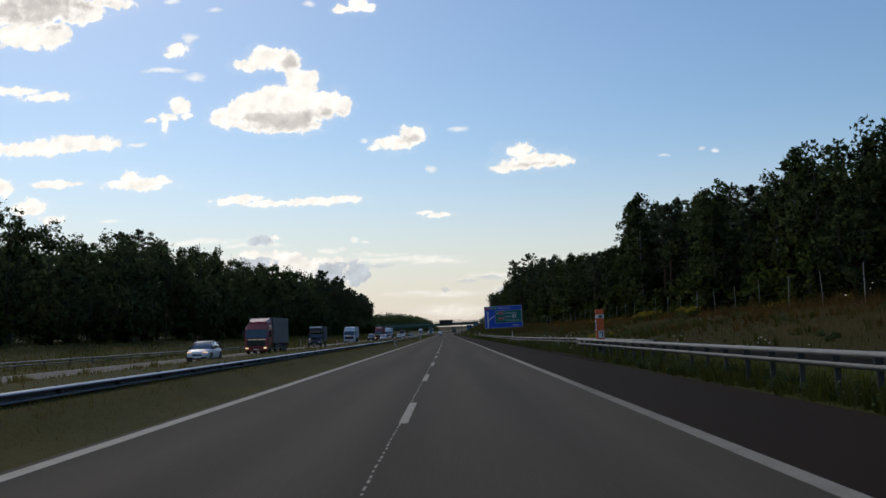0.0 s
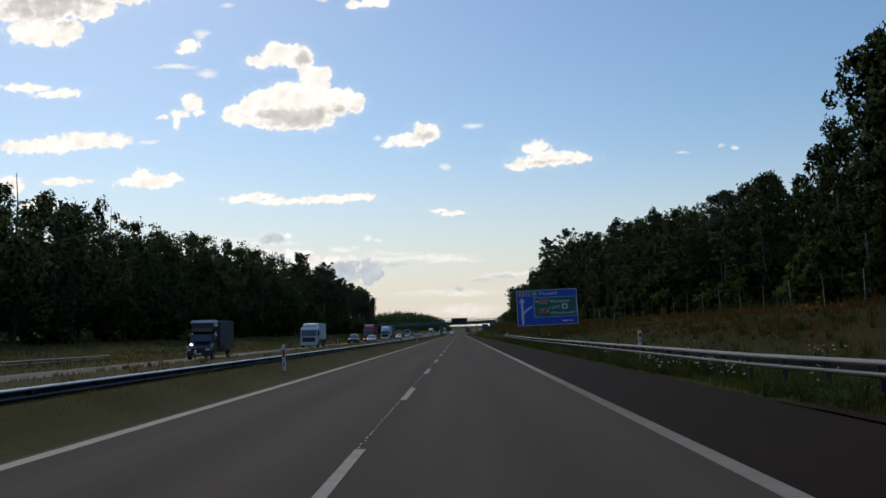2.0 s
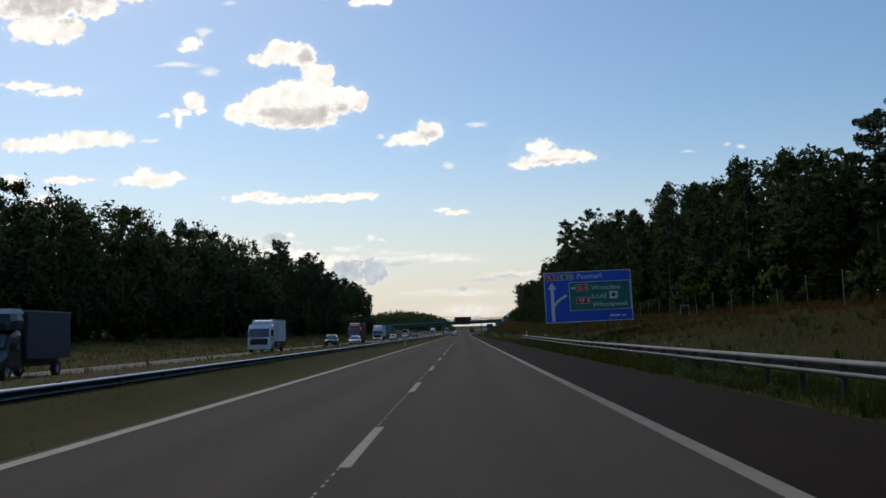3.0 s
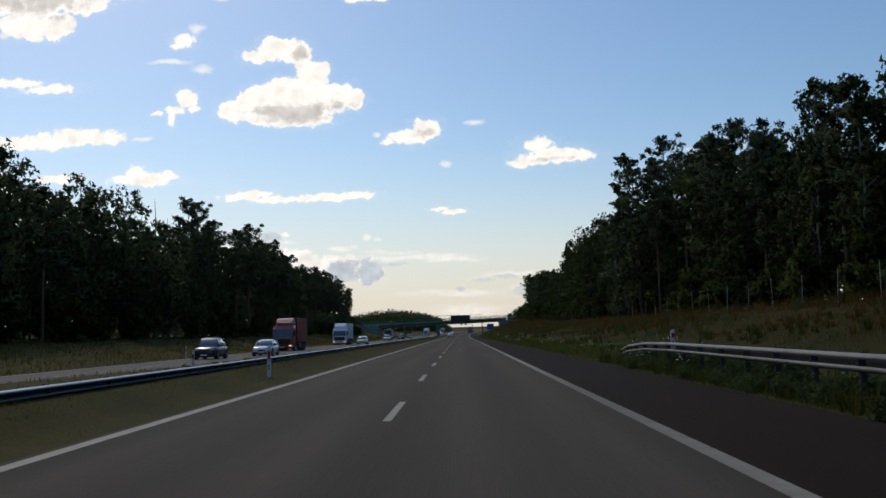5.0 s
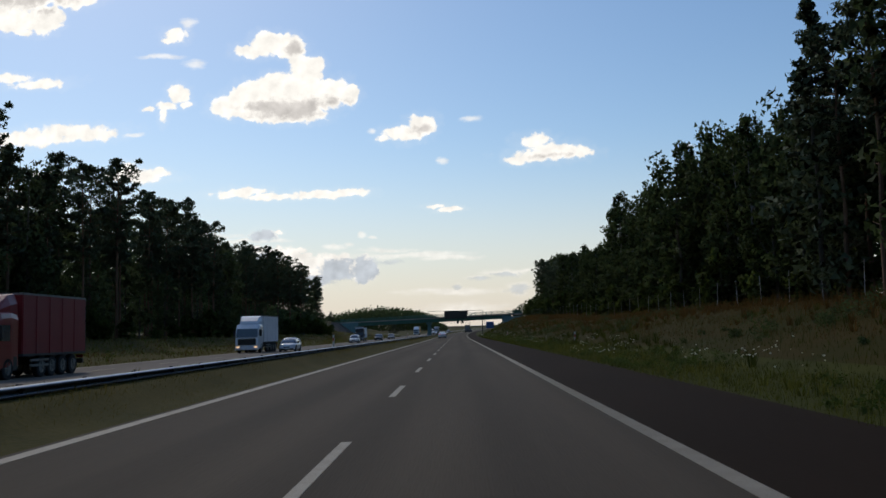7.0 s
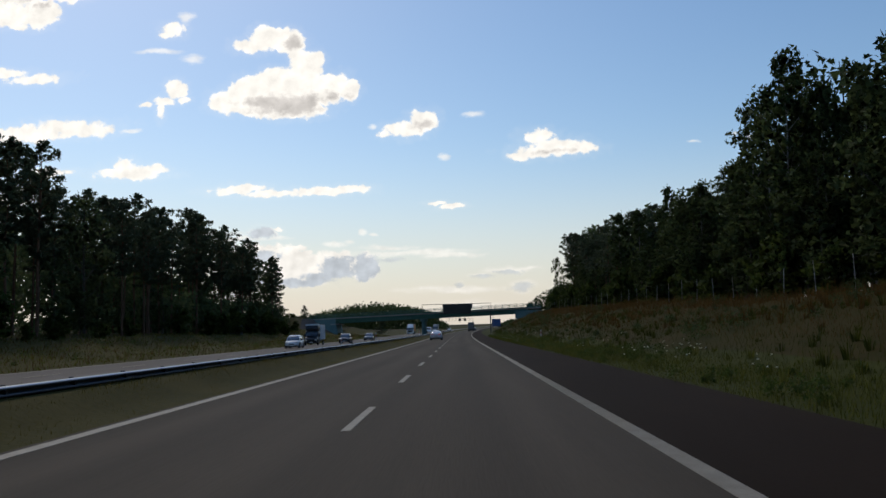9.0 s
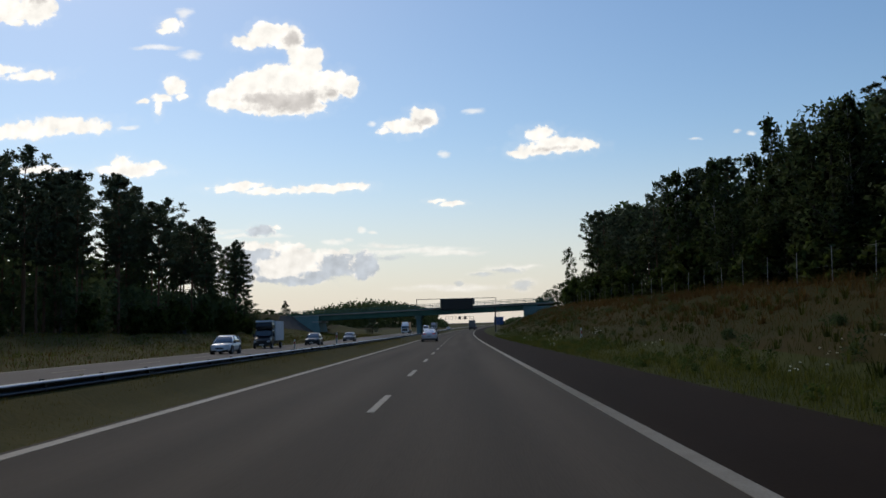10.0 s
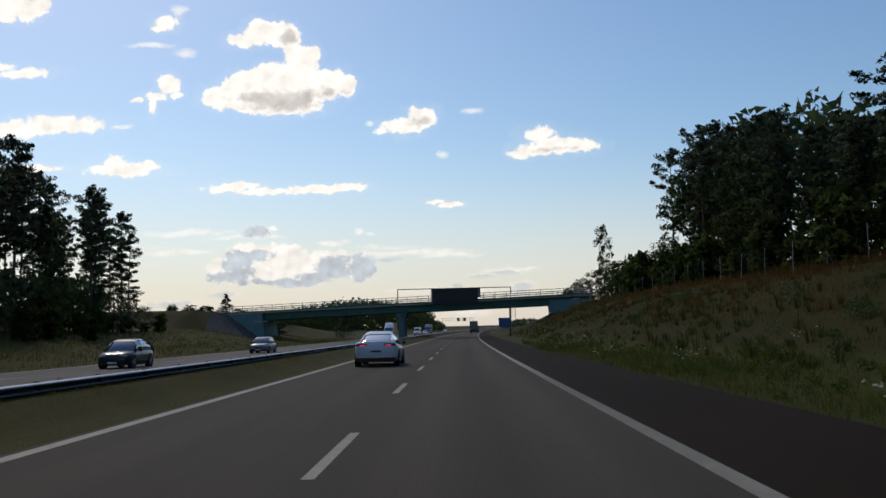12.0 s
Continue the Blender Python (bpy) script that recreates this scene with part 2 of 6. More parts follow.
def ground(off, y):
    """Height of the ground over the road's own level."""
    bz, lz = np.interp(y, BANK_Y, BANK_Z), np.interp(y, LEFT_Y, LEFT_Z)
    right = np.interp(off, (6.8, 8.2, 9.6, 13, 17, 21, 23, 40, 120), (0, 0.02, 0.05, 0.32, 0.66, 0.93, 1.0, 1.03, 1.0))
    left = np.interp(off, (-120, -50, -42, -37, -31, -24, -22.2), (1, 1.0, 0.93, 0.7, 0.27, 0.04, 0))
    left = left * (1 - np.interp(y, (545, 556, 600, 620), (0, 0.75, 0.75, 0)) * np.interp(off, (-50, -47), (0, 1)))
    mid = np.interp(off, (-22.2, -14.6, -14, -12.5, -10, -7, -5.9, -5.4, -5.0, -4.6, -4.1), (-0.3, -0.3, -0.2, -0.08, 0.08, 0.36, 0.52, 0.42, 0.16, 0.07, 0.0))
    mid = mid + np.interp(y, (-80, 185, 220, 5200), (0.36, 0.36, 0.03, 0.03)) * np.interp(off, (-14.4, -12, -8, -6.4), (0, 1, 1, 0))
    wob = 0.06 * np.sin(off * 0.9 + y * 0.13) + 0.05 * np.sin(y * 0.41 + off * 0.35)
    rough = np.interp(off, (-24.5, -22.8, 8.5, 11), (1, 0, 0, 1))
    return np.where(off > 6.8, right * bz, np.where(off < -22.2, -0.3 + left * (lz + 0.3), mid)) + wob * rough


def mesh_from(name, v, f):
    me = bpy.data.meshes.new(name)
    me.from_pydata([tuple(map(float, p)) for p in v] if not isinstance(v, np.ndarray) else v.tolist(), [], f if isinstance(f, list) else f.tolist())
    me.validate()
    me.update()
    return me


def strip_mesh(name, offs, ys, zfun, drop=0.0):
    """A sheet over the offsets and chainages given; drop: skirts at both edges."""
    offs, ys = np.array(offs, float), np.array(ys, float)
    o, y = np.meshgrid(offs, ys)
    z = zfun(o, y) + road_z(y)
    v = np.stack([road_x(y) + o, y, z], -1).reshape(-1, 3)
    w = len(offs)
    i = np.arange(len(ys) - 1)[:, None] * w + np.arange(w - 1)[None]
    f = np.stack([i, i + 1, i + w + 1, i + w], -1).reshape(-1, 4)
    if drop:
        n = len(v)
        lo = v.copy()
        lo[:, 2] -= drop
        v = np.concatenate([v, lo])
        a = np.arange(len(ys) - 1) * w
        left = np.stack([a + n, a, a + w, a + w + n], -1)
        b = a + w - 1
        right = np.stack([b, b + n, b + w + n, b + w], -1)
        f = np.concatenate([f, left, right])
    return mesh_from(name, v, f)


def thing(name, m=None, label="", category="", group="", kind=""):
    e = new(name)
    e.empty_display_size = 0.3
    if m is not None:
        e.matrix_world = m
    return tagged(e, label, category, group, kind)


def part(name, bm, material, parent=None, label="", smooth=False, m=None):
    """One mesh object, from a bmesh or a mesh, under a thing."""
    if isinstance(bm, bmesh.types.BMesh):
        me = bpy.data.meshes.new(name)
        bm.to_mesh(me)
        bm.free()
    else:
        me = bm
    if material is not None and not me.materials:
        me.materials.append(material)
    if smooth:
        me.polygons.foreach_set("use_smooth", [True] * len(me.polygons))
    ob = new(name, me)
    if parent is not None:
        ob.parent = parent
    if m is not None:
        ob.matrix_local = m
    return tagged(ob, label)


def box(bm, x0, x1, y0, y1, z0, z1, bev=0.0, taper=None):
    """A box, its edges rounded by bev; taper: (x, y) scale of its top."""
    r = bmesh.ops.create_cube(bm, size=1.0)
    vs = r["verts"]
    for v in vs:
        top = v.co.z > 0
        sx, sy = taper if (taper and top) else (1, 1)
        v.co = Vector(((x0 + x1) / 2 + v.co.x * (x1 - x0) * sx, (y0 + y1) / 2 + v.co.y * (y1 - y0) * sy, z1 if top else z0))
    if bev:
        es = list({e for v in vs for e in v.link_edges})
        bmesh.ops.bevel(bm, geom=es, offset=bev, segments=2, affect="EDGES", clamp_overlap=True)
    return bm


def boxes(*specs):
    bm = bmesh.new()
    for s in specs:
        box(bm, *s)
    return bm


def tube(bm, a, b, r0, r1=None, seg=8):
    """A tapered bar from a to b."""
    a, b = Vector(a), Vector(b)
    d = b - a
    m = Matrix.Translation((a + b) / 2) @ d.to_track_quat("Z", "Y").to_matrix().to_4x4()
    bmesh.ops.create_cone(bm, cap_ends=True, segments=seg, radius1=r0, radius2=r0 if r1 is None else r1, depth=d.length, matrix=m)
    return bm


def text_mesh(words, size, spread=1.0):
    cu = bpy.data.curves.new("words", "FONT")
    cu.body, cu.size, cu.extrude, cu.space_character = words, size, 0.004, spread
    ob = bpy.data.objects.new("words", cu)
    scene.collection.objects.link(ob)
    me = bpy.data.meshes.new_from_object(ob.evaluated_get(bpy.context.evaluated_depsgraph_get()))
    bpy.data.objects.remove(ob)
    bpy.data.curves.remove(cu)
    return me


# ---- ground and road ----
YS = np.concatenate([np.arange(-78, 640, 3.0), np.arange(640, 1100, 12.0), np.array((1100, 1200, 1400, 1700, 2200, 3000, 4000, 5100))])
OFFS = (-3500, -1200, -500, -250, -150, -100, -75, -60, -52, -50, -47, -42, -39, -37, -34, -31, -27.5, -24, -22.2, -14.6, -14, -12.5, -11, -10, -8.5, -7, -6.4, -5.9, -5.4, -5.0, -4.6, -4.1,
        6.8, 7.4, 8.2, 9.6, 11, 13, 15, 17, 19, 21, 23, 26, 30, 40, 60, 100, 180, 400, 1200, 3500)
tagged(part("ground", strip_mesh("ground", OFFS, YS, lambda o, y: ground(o, y) - 0.06), EARTH, smooth=True),
       "rough grassy ground with dry patches beside the motorway", "ground", kind="structure")


def slab(name, o0, o1, z, material, label, category, n=2, y0=-78):
    ys = YS[YS >= y0]
    return tagged(part(name, strip_mesh(name, np.linspace(o0, o1, n), ys, lambda o, y: o * 0 + z, drop=0.12), material, smooth=False), label, category, kind="structure")


def lane_wear(me, material):
    """Paler wheel tracks and a darker strip between them, in both lanes."""
    at_ = me.attributes.new("across", "FLOAT", "POINT")
    at_.data.foreach_set("value", [v.co.x - float(road_x(v.co.y)) for v in me.vertices])
    n, l = material.node_tree.nodes, material.node_tree.links
    p = n["Principled BSDF"]
    base = p.inputs["Base Color"].links[0].from_socket
    a = n.new("ShaderNodeAttribute")
    a.attribute_name = "across"
    ph = n.new("ShaderNodeMath")
    ph.operation, ph.inputs[1].default_value = "MULTIPLY", 2 * math.pi / 1.95
    l.new(a.outputs["Fac"], ph.inputs[0])
    wave = n.new("ShaderNodeMath")
    wave.operation = "COSINE"
    l.new(ph.outputs[0], wave.inputs[0])
    tone = n.new("ShaderNodeMapRange")
    for i, q in ((1, -1.0), (2, 1.0), (3, 1.1), (4, 0.88)):
        tone.inputs[i].default_value = q
    l.new(wave.outputs[0], tone.inputs[0])
    mul = n.new("ShaderNodeVectorMath")
    mul.operation = "SCALE"
    l.new(base, mul.inputs[0])
    l.new(tone.outputs[0], mul.inputs["Scale"])
    l.new(mul.outputs[0], p.inputs["Base Color"])


road = slab("road", -4.12, 4.0, 0.0, ASPHALT, "two grey asphalt motorway lanes, worn smooth in the wheel tracks", "road", 34)
lane_wear(road.data, ASPHALT)
shoulder = slab("hard_shoulder", 4.0, 7.0, -0.003, ASPHALT_DARK, "darker asphalt hard shoulder along the lanes", "road", 4)
bay = strip_mesh("emergency_bay", (0, 0.34, 0.67, 1), np.arange(36, 86, 2.5), lambda o, y: 0.035 + o * 0)
for v in bay.vertices:
    y_ = v.co.y
    v.co.x = float(road_x(y_)) + 6.9 + (v.co.x - float(road_x(y_))) * float(np.interp(y_, (36, 46, 66, 84), (0.0, 2.3, 2.3, 0.0)))
tagged(part("emergency_bay", bay, ASPHALT_DARK), "dark asphalt bay in front of the emergency phone", "road", kind="structure")
road_far = slab("road_opposite", -22.2, -14.5, -0.27, CONCRETE_ROAD, "pale pavement of the opposite carriageway", "road", 4)


def sheet(name, offs, lift, material, label, category):
    return tagged(part(name, strip_mesh(name, offs, YS, lambda o, y: ground(o, y) - 0.06 + lift), material, smooth=True), label, category, kind="structure")


sheet("median", (-14.6, -14, -12.5, -11, -10, -8.5, -7, -6.4, -5.9, -5.4, -5.0, -4.6, -4.1), 0.03, SWARD, "olive grass turf of the median strip", "grass")
sheet("verge_opposite", (-39, -37, -34, -31, -27.5, -24, -22.2), 0.03, SWARD, "olive grass verge beyond the opposite carriageway", "grass")
sheet("verge", (6.8, 7.4, 8.2, 9.6, 11), 0.02, SWARD_GREEN, "green grass verge beside the hard shoulder", "grass")


sheet("bank", (11, 13, 15, 17, 19, 21, 23, 26), 0.024, BANK_TURF, "bank overgrown with rusty dry and green grass", "grass")


def drift(y):
    """How far the line along the hard shoulder swings out."""
    return np.interp(y, (60, 110, 300, 360), (0.0, 0.045, 0.045, 0.075))


def line(name, off, width, z, parent, label, swing=0.0):
    me = strip_mesh(name, (off - width / 2, off + width / 2), YS, lambda o, y: o * 0 + z, drop=0.01)
    for v in me.vertices:
        v.co.x += swing * float(drift(v.co.y))
    part(name, me, ROAD_PAINT, parent, label)


line("edge_line", -3.87, 0.23, 0.006, road, "solid worn white edge line")
line("edge_line", 3.88, 0.22, 0.006, road, "solid white edge line with raised ribs", 1.0)
line("edge_line", -15.0, 0.2, -0.262, road_far, "solid white edge line")
line("edge_line", -21.85, 0.2, -0.262, road_far, "solid white edge line")

dash = boxes((-0.07, 0.07, 0, 4.0, -0.004, 0.007, 0.003))
dash_me = bpy.data.meshes.new("lane_dash")
dash.to_mesh(dash_me)
dash.free()
for k in range(-3, 80):
    y = 1.78 + 12 * k
    part("lane_dash", dash_me, ROAD_PAINT, road, m=at(0, y + 0.0))
for k in range(-3, 60):
    part("lane_dash", dash_me, ROAD_PAINT, road_far, m=at(-18.4, 6 + 12 * k, -0.266))


def quads(centres, ux, uy):
    """Flat rectangles round centres, with half-axes ux and uy."""
    v = np.stack([centres - ux - uy, centres + ux - uy, centres + ux + uy, centres - ux + uy], 1).reshape(-1, 3)
    return mesh_from("pieces", v, np.arange(len(v)).reshape(-1, 4))


rng = np.random.default_rng(4)
# ribs across the edge line and specks of old paint along the lane joint
ry = np.arange(-10, 440, 0.11)
rc = np.stack([road_x(ry) + 3.88 + drift(ry), ry, road_z(ry) + 0.0095], 1)
tagged(part("rib", quads(rc, np.array((0.105, 0, 0)), np.array((0, 0.026, 0))), ROAD_PAINT, road, "raised ribs of the edge line"), kind="stuff")
sy = np.arange(-10, 150, 0.34) + rng.uniform(-0.06, 0.06, len(np.arange(-10, 150, 0.34)))
sy = sy[((sy - 1.78) % 12) > 4.1]
sc = np.stack([road_x(sy) - 0.05 + rng.normal(0, 0.006, len(sy)), sy, road_z(sy) + 0.004], 1)
ln = rng.uniform(0.04, 0.13, len(sy))
tagged(part("joint_speck", quads(sc, np.array((0.013, 0, 0)), np.stack([ln * 0, ln, ln * 0], 1)), ROAD_PAINT, road, "specks of old paint along the lane joint"), kind="stuff")


# ---- trees ----
def leaf_cloud(centres, radii, counts, size, droop=0.0, flat=1.0, seed=0, slim=1.0, round_=0.0):
    """Many small pointed leaves, scattered in clumps of the given radii; round_: how far they are shaded as one rounded mass."""
    r = np.random.default_rng(seed)
    c = np.repeat(np.array(centres), counts, 0)
    rad = np.repeat(np.array(radii), counts)
    d = r.normal(size=c.shape)
    d /= np.linalg.norm(d, axis=1)[:, None]
    out = d.copy()
    d *= (r.uniform(0.15, 1, len(d)) ** 0.6 * rad)[:, None]
    d[:, 2] *= flat
    p = c + d
    a = r.normal(size=c.shape)
    a[:, 2] -= droop
    a /= np.linalg.norm(a, axis=1)[:, None]
    b = np.cross(a, r.normal(size=c.shape))
    b /= np.linalg.norm(b, axis=1)[:, None]
    s = size * r.uniform(0.6, 1.5, len(p))[:, None]
    a, b = a * s, b * s * r.uniform(0.35, 0.6, len(p))[:, None] * slim
    v = np.stack([p - a, p + a * 0.6 + b * 1.3, p + a * 0.6 - b * 1.3], 1).reshape(-1, 3)
    me = mesh_from("crown", v, np.arange(len(v)).reshape(-1, 3))
    if round_:
        n = np.cross(a, b)
        n /= np.linalg.norm(n, axis=1)[:, None]
        n *= np.sign((n * out).sum(1))[:, None] + 1e-6
        axis = p * (1, 1, 0)
        axis /= np.linalg.norm(axis, axis=1)[:, None] + 1e-6
        n = n * (1 - round_) + (out * 0.6 + axis * 0.7 + (0, 0, 0.25)) * round_
        n /= np.linalg.norm(n, axis=1)[:, None]
        me.polygons.foreach_set("use_smooth", [True] * len(me.polygons))
        me.normals_split_custom_set_from_vertices(np.repeat(n, 3, 0).tolist())
    return me


def trunk_mesh(h, r, lean, limbs, seed):
    bm = bmesh.new()
    rr = random.Random(seed)
    pts = [Vector((0, 0, -0.3))]
    for k in range(1, 7):
        t = k / 6
        pts.append(Vector((lean * t * h + rr.uniform(-0.12, 0.12), rr.uniform(-0.12, 0.12), h * t)))
    for k in range(6):
        tube(bm, pts[k], pts[k + 1], r * (1 - 0.145 * k), r * (1 - 0.145 * (k + 1)), 7)
    for a, b, w in limbs:
        tube(bm, a, b, w, w * 0.35, 3)
    me = bpy.data.meshes.new("trunk")
    bm.to_mesh(me)
    bm.free()
    return me


def tree_kind(kind, h, seed):
    """Trunk mesh, crown mesh and materials for one tree of that kind, h metres high."""
    r = random.Random(seed)
    cs, rs, ns, limbs = [], [], [], []
    lean = r.uniform(-0.015, 0.015)
    if kind == "pine":
        low = h * r.uniform(0.36, 0.54)
        spread = r.uniform(2.2, 3.0)
        n = r.randint(19, 24)
        a = r.uniform(0, 6.283)
        for k in range(n):
            t = (k + r.uniform(0.1, 0.9)) / n
            z = low + (h - low - 0.7) * t
            reach = spread * (0.5 + 0.8 * t if t < 0.6 else 0.98 - 0.72 * ((t - 0.6) / 0.4) ** 2.2) * r.uniform(0.5, 1.15)
            a += 2.4 + r.uniform(-0.5, 0.5)
            rise = reach * (0.05 + 0.5 * t) * r.uniform(0.4, 1.4)
            tip = (lean * z + reach * math.cos(a), reach * math.sin(a), z + rise)
            limbs.append(((lean * z, 0, z - 0.25), tip, 0.05))
            for b, w in ((1.0, 0.5), (0.7, 0.72), (0.4, 0.62)):
                cs.append((lean * z + reach * b * math.cos(a) + r.uniform(-0.2, 0.2), reach * b * math.sin(a) + r.uniform(-0.2, 0.2), z + rise * b * b + 0.12))
                rs.append(w * r.uniform(0.75, 1.4)), ns.append(r.randint(34, 56))
        for k in range(5):
            cs.append((lean * h + r.uniform(-0.5, 0.5), r.uniform(-0.5, 0.5), h - 0.15 - 0.35 * k)), rs.append(0.28 + 0.06 * k), ns.append(30)
        for k in range(9):
            z = h * r.uniform(0.16, 0.5)
            a = r.uniform(0, 6.283)
            q = r.uniform(0.6, 1.5)
            limbs.append(((0, 0, z), (q * math.cos(a), q * math.sin(a), z + r.uniform(-0.3, 0.3)), 0.025))
        cr = leaf_cloud(cs, rs, ns, 0.23, droop=-0.5, slim=0.55, flat=0.5, seed=seed, round_=0.6)
        return trunk_mesh(h * 0.97, 0.17, lean, limbs, seed), cr, BARK_PINE, LEAF_PINE
    if kind == "birch":
        low = h * r.choice((0.05, 0.08, 0.14, 0.2))
        n = 30
        a = r.uniform(0, 6.283)
        for k in range(n):
            t = (k + r.random()) / n
            z = low + (h - low - 0.4) * t
            reach = (0.3 + 1.75 * math.sin(math.pi * (0.14 + 0.8 * t)) ** 0.8) * r.uniform(0.5, 1.15)
            a += 2.4 + r.uniform(-0.6, 0.6)
            tip = (lean * z + reach * math.cos(a), reach * math.sin(a), z + 0.55 * reach)
            limbs.append(((lean * z, 0, z - 0.5 * reach), tip, 0.03))
            for b, w, q in ((1.0, 0.42, -0.5), (0.75, 0.55, -0.1), (0.4, 0.5, 0.1)):
                cs.append((lean * z + reach * b * math.cos(a), reach * b * math.sin(a), z + 0.5 * reach * b + q)), rs.append(w * r.uniform(0.7, 1.3)), ns.append(r.randint(22, 34))
        cs.append((lean * h, 0, h - 0.3)), rs.append(0.35), ns.append(24)
        cr = leaf_cloud(cs, rs, ns, 0.185, droop=1.4, flat=1.5, seed=seed, round_=0.6)
        return trunk_mesh(h * 0.98, 0.11, lean, limbs, seed), cr, BARK_BIRCH, LEAF_BIRCH
    if kind == "spruce":
        for k in range(60):
            t = (k + 0.5) / 60
            z = h * (0.08 + 0.9 * t)
            reach = 0.2 * h * (1 - t) ** 0.9 + 0.12
            a = r.uniform(0, 6.283)
            q = r.uniform(0.25, 0.9)
            cs.append((reach * q * math.cos(a), reach * q * math.sin(a), z - 0.25 * reach * q)), rs.append(0.25 + reach * 0.33), ns.append(55)
        cr = leaf_cloud(cs, rs, ns, 0.22, droop=0.7, flat=0.55, seed=seed, round_=0.6)
        return trunk_mesh(h, 0.16, 0, limbs, seed), cr, BARK_DARK, LEAF_PINE
    # both kinds share one shape; the second takes the leaves brightened for light
    if kind in ("broadleaf", "alder"):
        low = h * 0.1
        for k in range(50):
            t = r.random()
            z = low + (h - low - 0.7) * t
            reach = (0.7 + 2.4 * math.sin(math.pi * (0.1 + 0.82 * t)) ** 0.7) * r.uniform(0.25, 1.0)
            a = r.uniform(0, 6.283)
            c = (lean * z + reach * math.cos(a), reach * math.sin(a), z)
            cs.append(c), rs.append(r.uniform(0.6, 1.3)), ns.append(46)
            if k % 4 == 0:
                limbs.append(((lean * z, 0, max(0.5, z - 1.2 * reach)), c, 0.06))
        cr = leaf_cloud(cs, rs, ns, 0.215, flat=0.9, seed=seed, round_=0.7)
        return trunk_mesh(h * 0.95, 0.17, lean, limbs, seed), cr, BARK_DARK, LEAF_BROAD_LIT if kind == "alder" else LEAF_BROAD
    for k in range(26):
        t = r.random()
        z = 0.25 + (h - 0.6) * t
        reach = 0.42 * h * math.sin(math.pi * (0.2 + 0.72 * t)) * r.uniform(0.2, 1.0)
        a = r.uniform(0, 6.283)
        c = (reach * math.cos(a), reach * math.sin(a), z)
        cs.append(c), rs.append(0.17 * h * r.uniform(0.7, 1.2)), ns.append(42)
        if k % 3 == 0:
            limbs.append(((0, 0, 0.2 * z), c, 0.025))
    cr = leaf_cloud(cs, rs, ns, 0.14 + 0.014 * h, flat=0.85, seed=seed, round_=0.7)
    return trunk_mesh(h * 0.8, 0.05, lean, limbs, seed), cr, BARK_DARK, LEAF_LIGHT


TREE_HEIGHT = {"pine": 18.0, "birch": 16.0, "spruce": 17.0, "broadleaf": 14.0, "alder": 14.0, "bush": 3.6}
TREE_WORDS = {
    "pine": ("pine_tree", "tall pine with bare reddish trunk and ragged dark crown", "pine tree"),
    "birch": ("birch_tree", "slender birch with pale trunk and hanging green leaves", "birch tree"),
    "spruce": ("spruce_tree", "narrow dark green spruce standing among other trees", "spruce tree"),
    "broadleaf": ("broadleaf_tree", "dense dark green broadleaf tree at the wood's edge", "tree"),
    "alder": ("alder_tree", "rounded broadleaf tree at the wood's edge, its olive-green leaf colour brightened for light", "alder tree"),
    "bush": ("bush", "low leafy green bush at the edge of the wood", "bush"),
}
STOCK = {}
for i, (k, n) in enumerate((("pine", 5), ("birch", 4), ("spruce", 2), ("broadleaf", 5), ("bush", 4), ("alder", 5))):
    for j in range(n):
        t_me, c_me, bark, leaf = tree_kind(k, TREE_HEIGHT[k], 100 * i + j + 7)
        name, label, cat = TREE_WORDS[k]
        ob = thing(name, label=label, category=cat, group="trees along the motorway")
        part("trunk", t_me, bark, ob)
        part("crown", c_me, leaf, ob)
        STOCK.setdefault(k, []).append([ob, False])


def plant(kind, off, y, h, r, wide=1.0):
    ob, used = rec = r.choice(STOCK[kind])
    s = h / TREE_HEIGHT[kind]
    w = wide * s ** 0.7 * r.uniform(0.85, 1.15)
    m = Matrix.Translation((float(road_x(y)) + off, y, float(road_z(y)) + float(ground(np.array(off), np.array(y))) - 0.05)) @ pose(0, 0, 0, 0, 0, r.uniform(0, 360))
    if used:
        ob = copy_thing(ob, m)
    else:
        ob.matrix_world = m
        rec[1] = True
    ob.scale = (w, w, s)
    return ob


wood = random.Random(11)
# the wood on the bank beside the hard shoulder: height of its crowns above the road
R_Y = (20, 50, 55, 61, 65, 73, 94, 106, 120, 128, 134, 139, 145, 151, 164, 185, 200, 225, 235, 242, 248, 252, 262, 270, 280, 283, 294, 307, 316, 330, 342, 348, 353, 364, 374, 377, 387, 396, 408, 412, 420, 424, 433, 443, 452, 454, 462, 468, 477, 489, 499, 515)
R_H = (14.2, 14.6, 13.6, 13.6, 15.6, 14.4, 14.6, 17.2, 17.8, 17.6, 13.2, 13.2, 14.2, 15, 14.8, 16.6, 18.2, 18.2, 16.4, 16.6, 19.5, 21, 21.4, 22.8, 24.6, 18.8, 18.8, 18.6, 20, 22.2, 21.5, 18, 16.8, 20.5, 20.8, 17.2, 16.6, 17.0, 16.6, 13, 12.6, 17.2, 18.6, 16.5, 16.5, 14.8, 15, 16.5, 20, 21.9, 23, 22.4)
y = 18.0
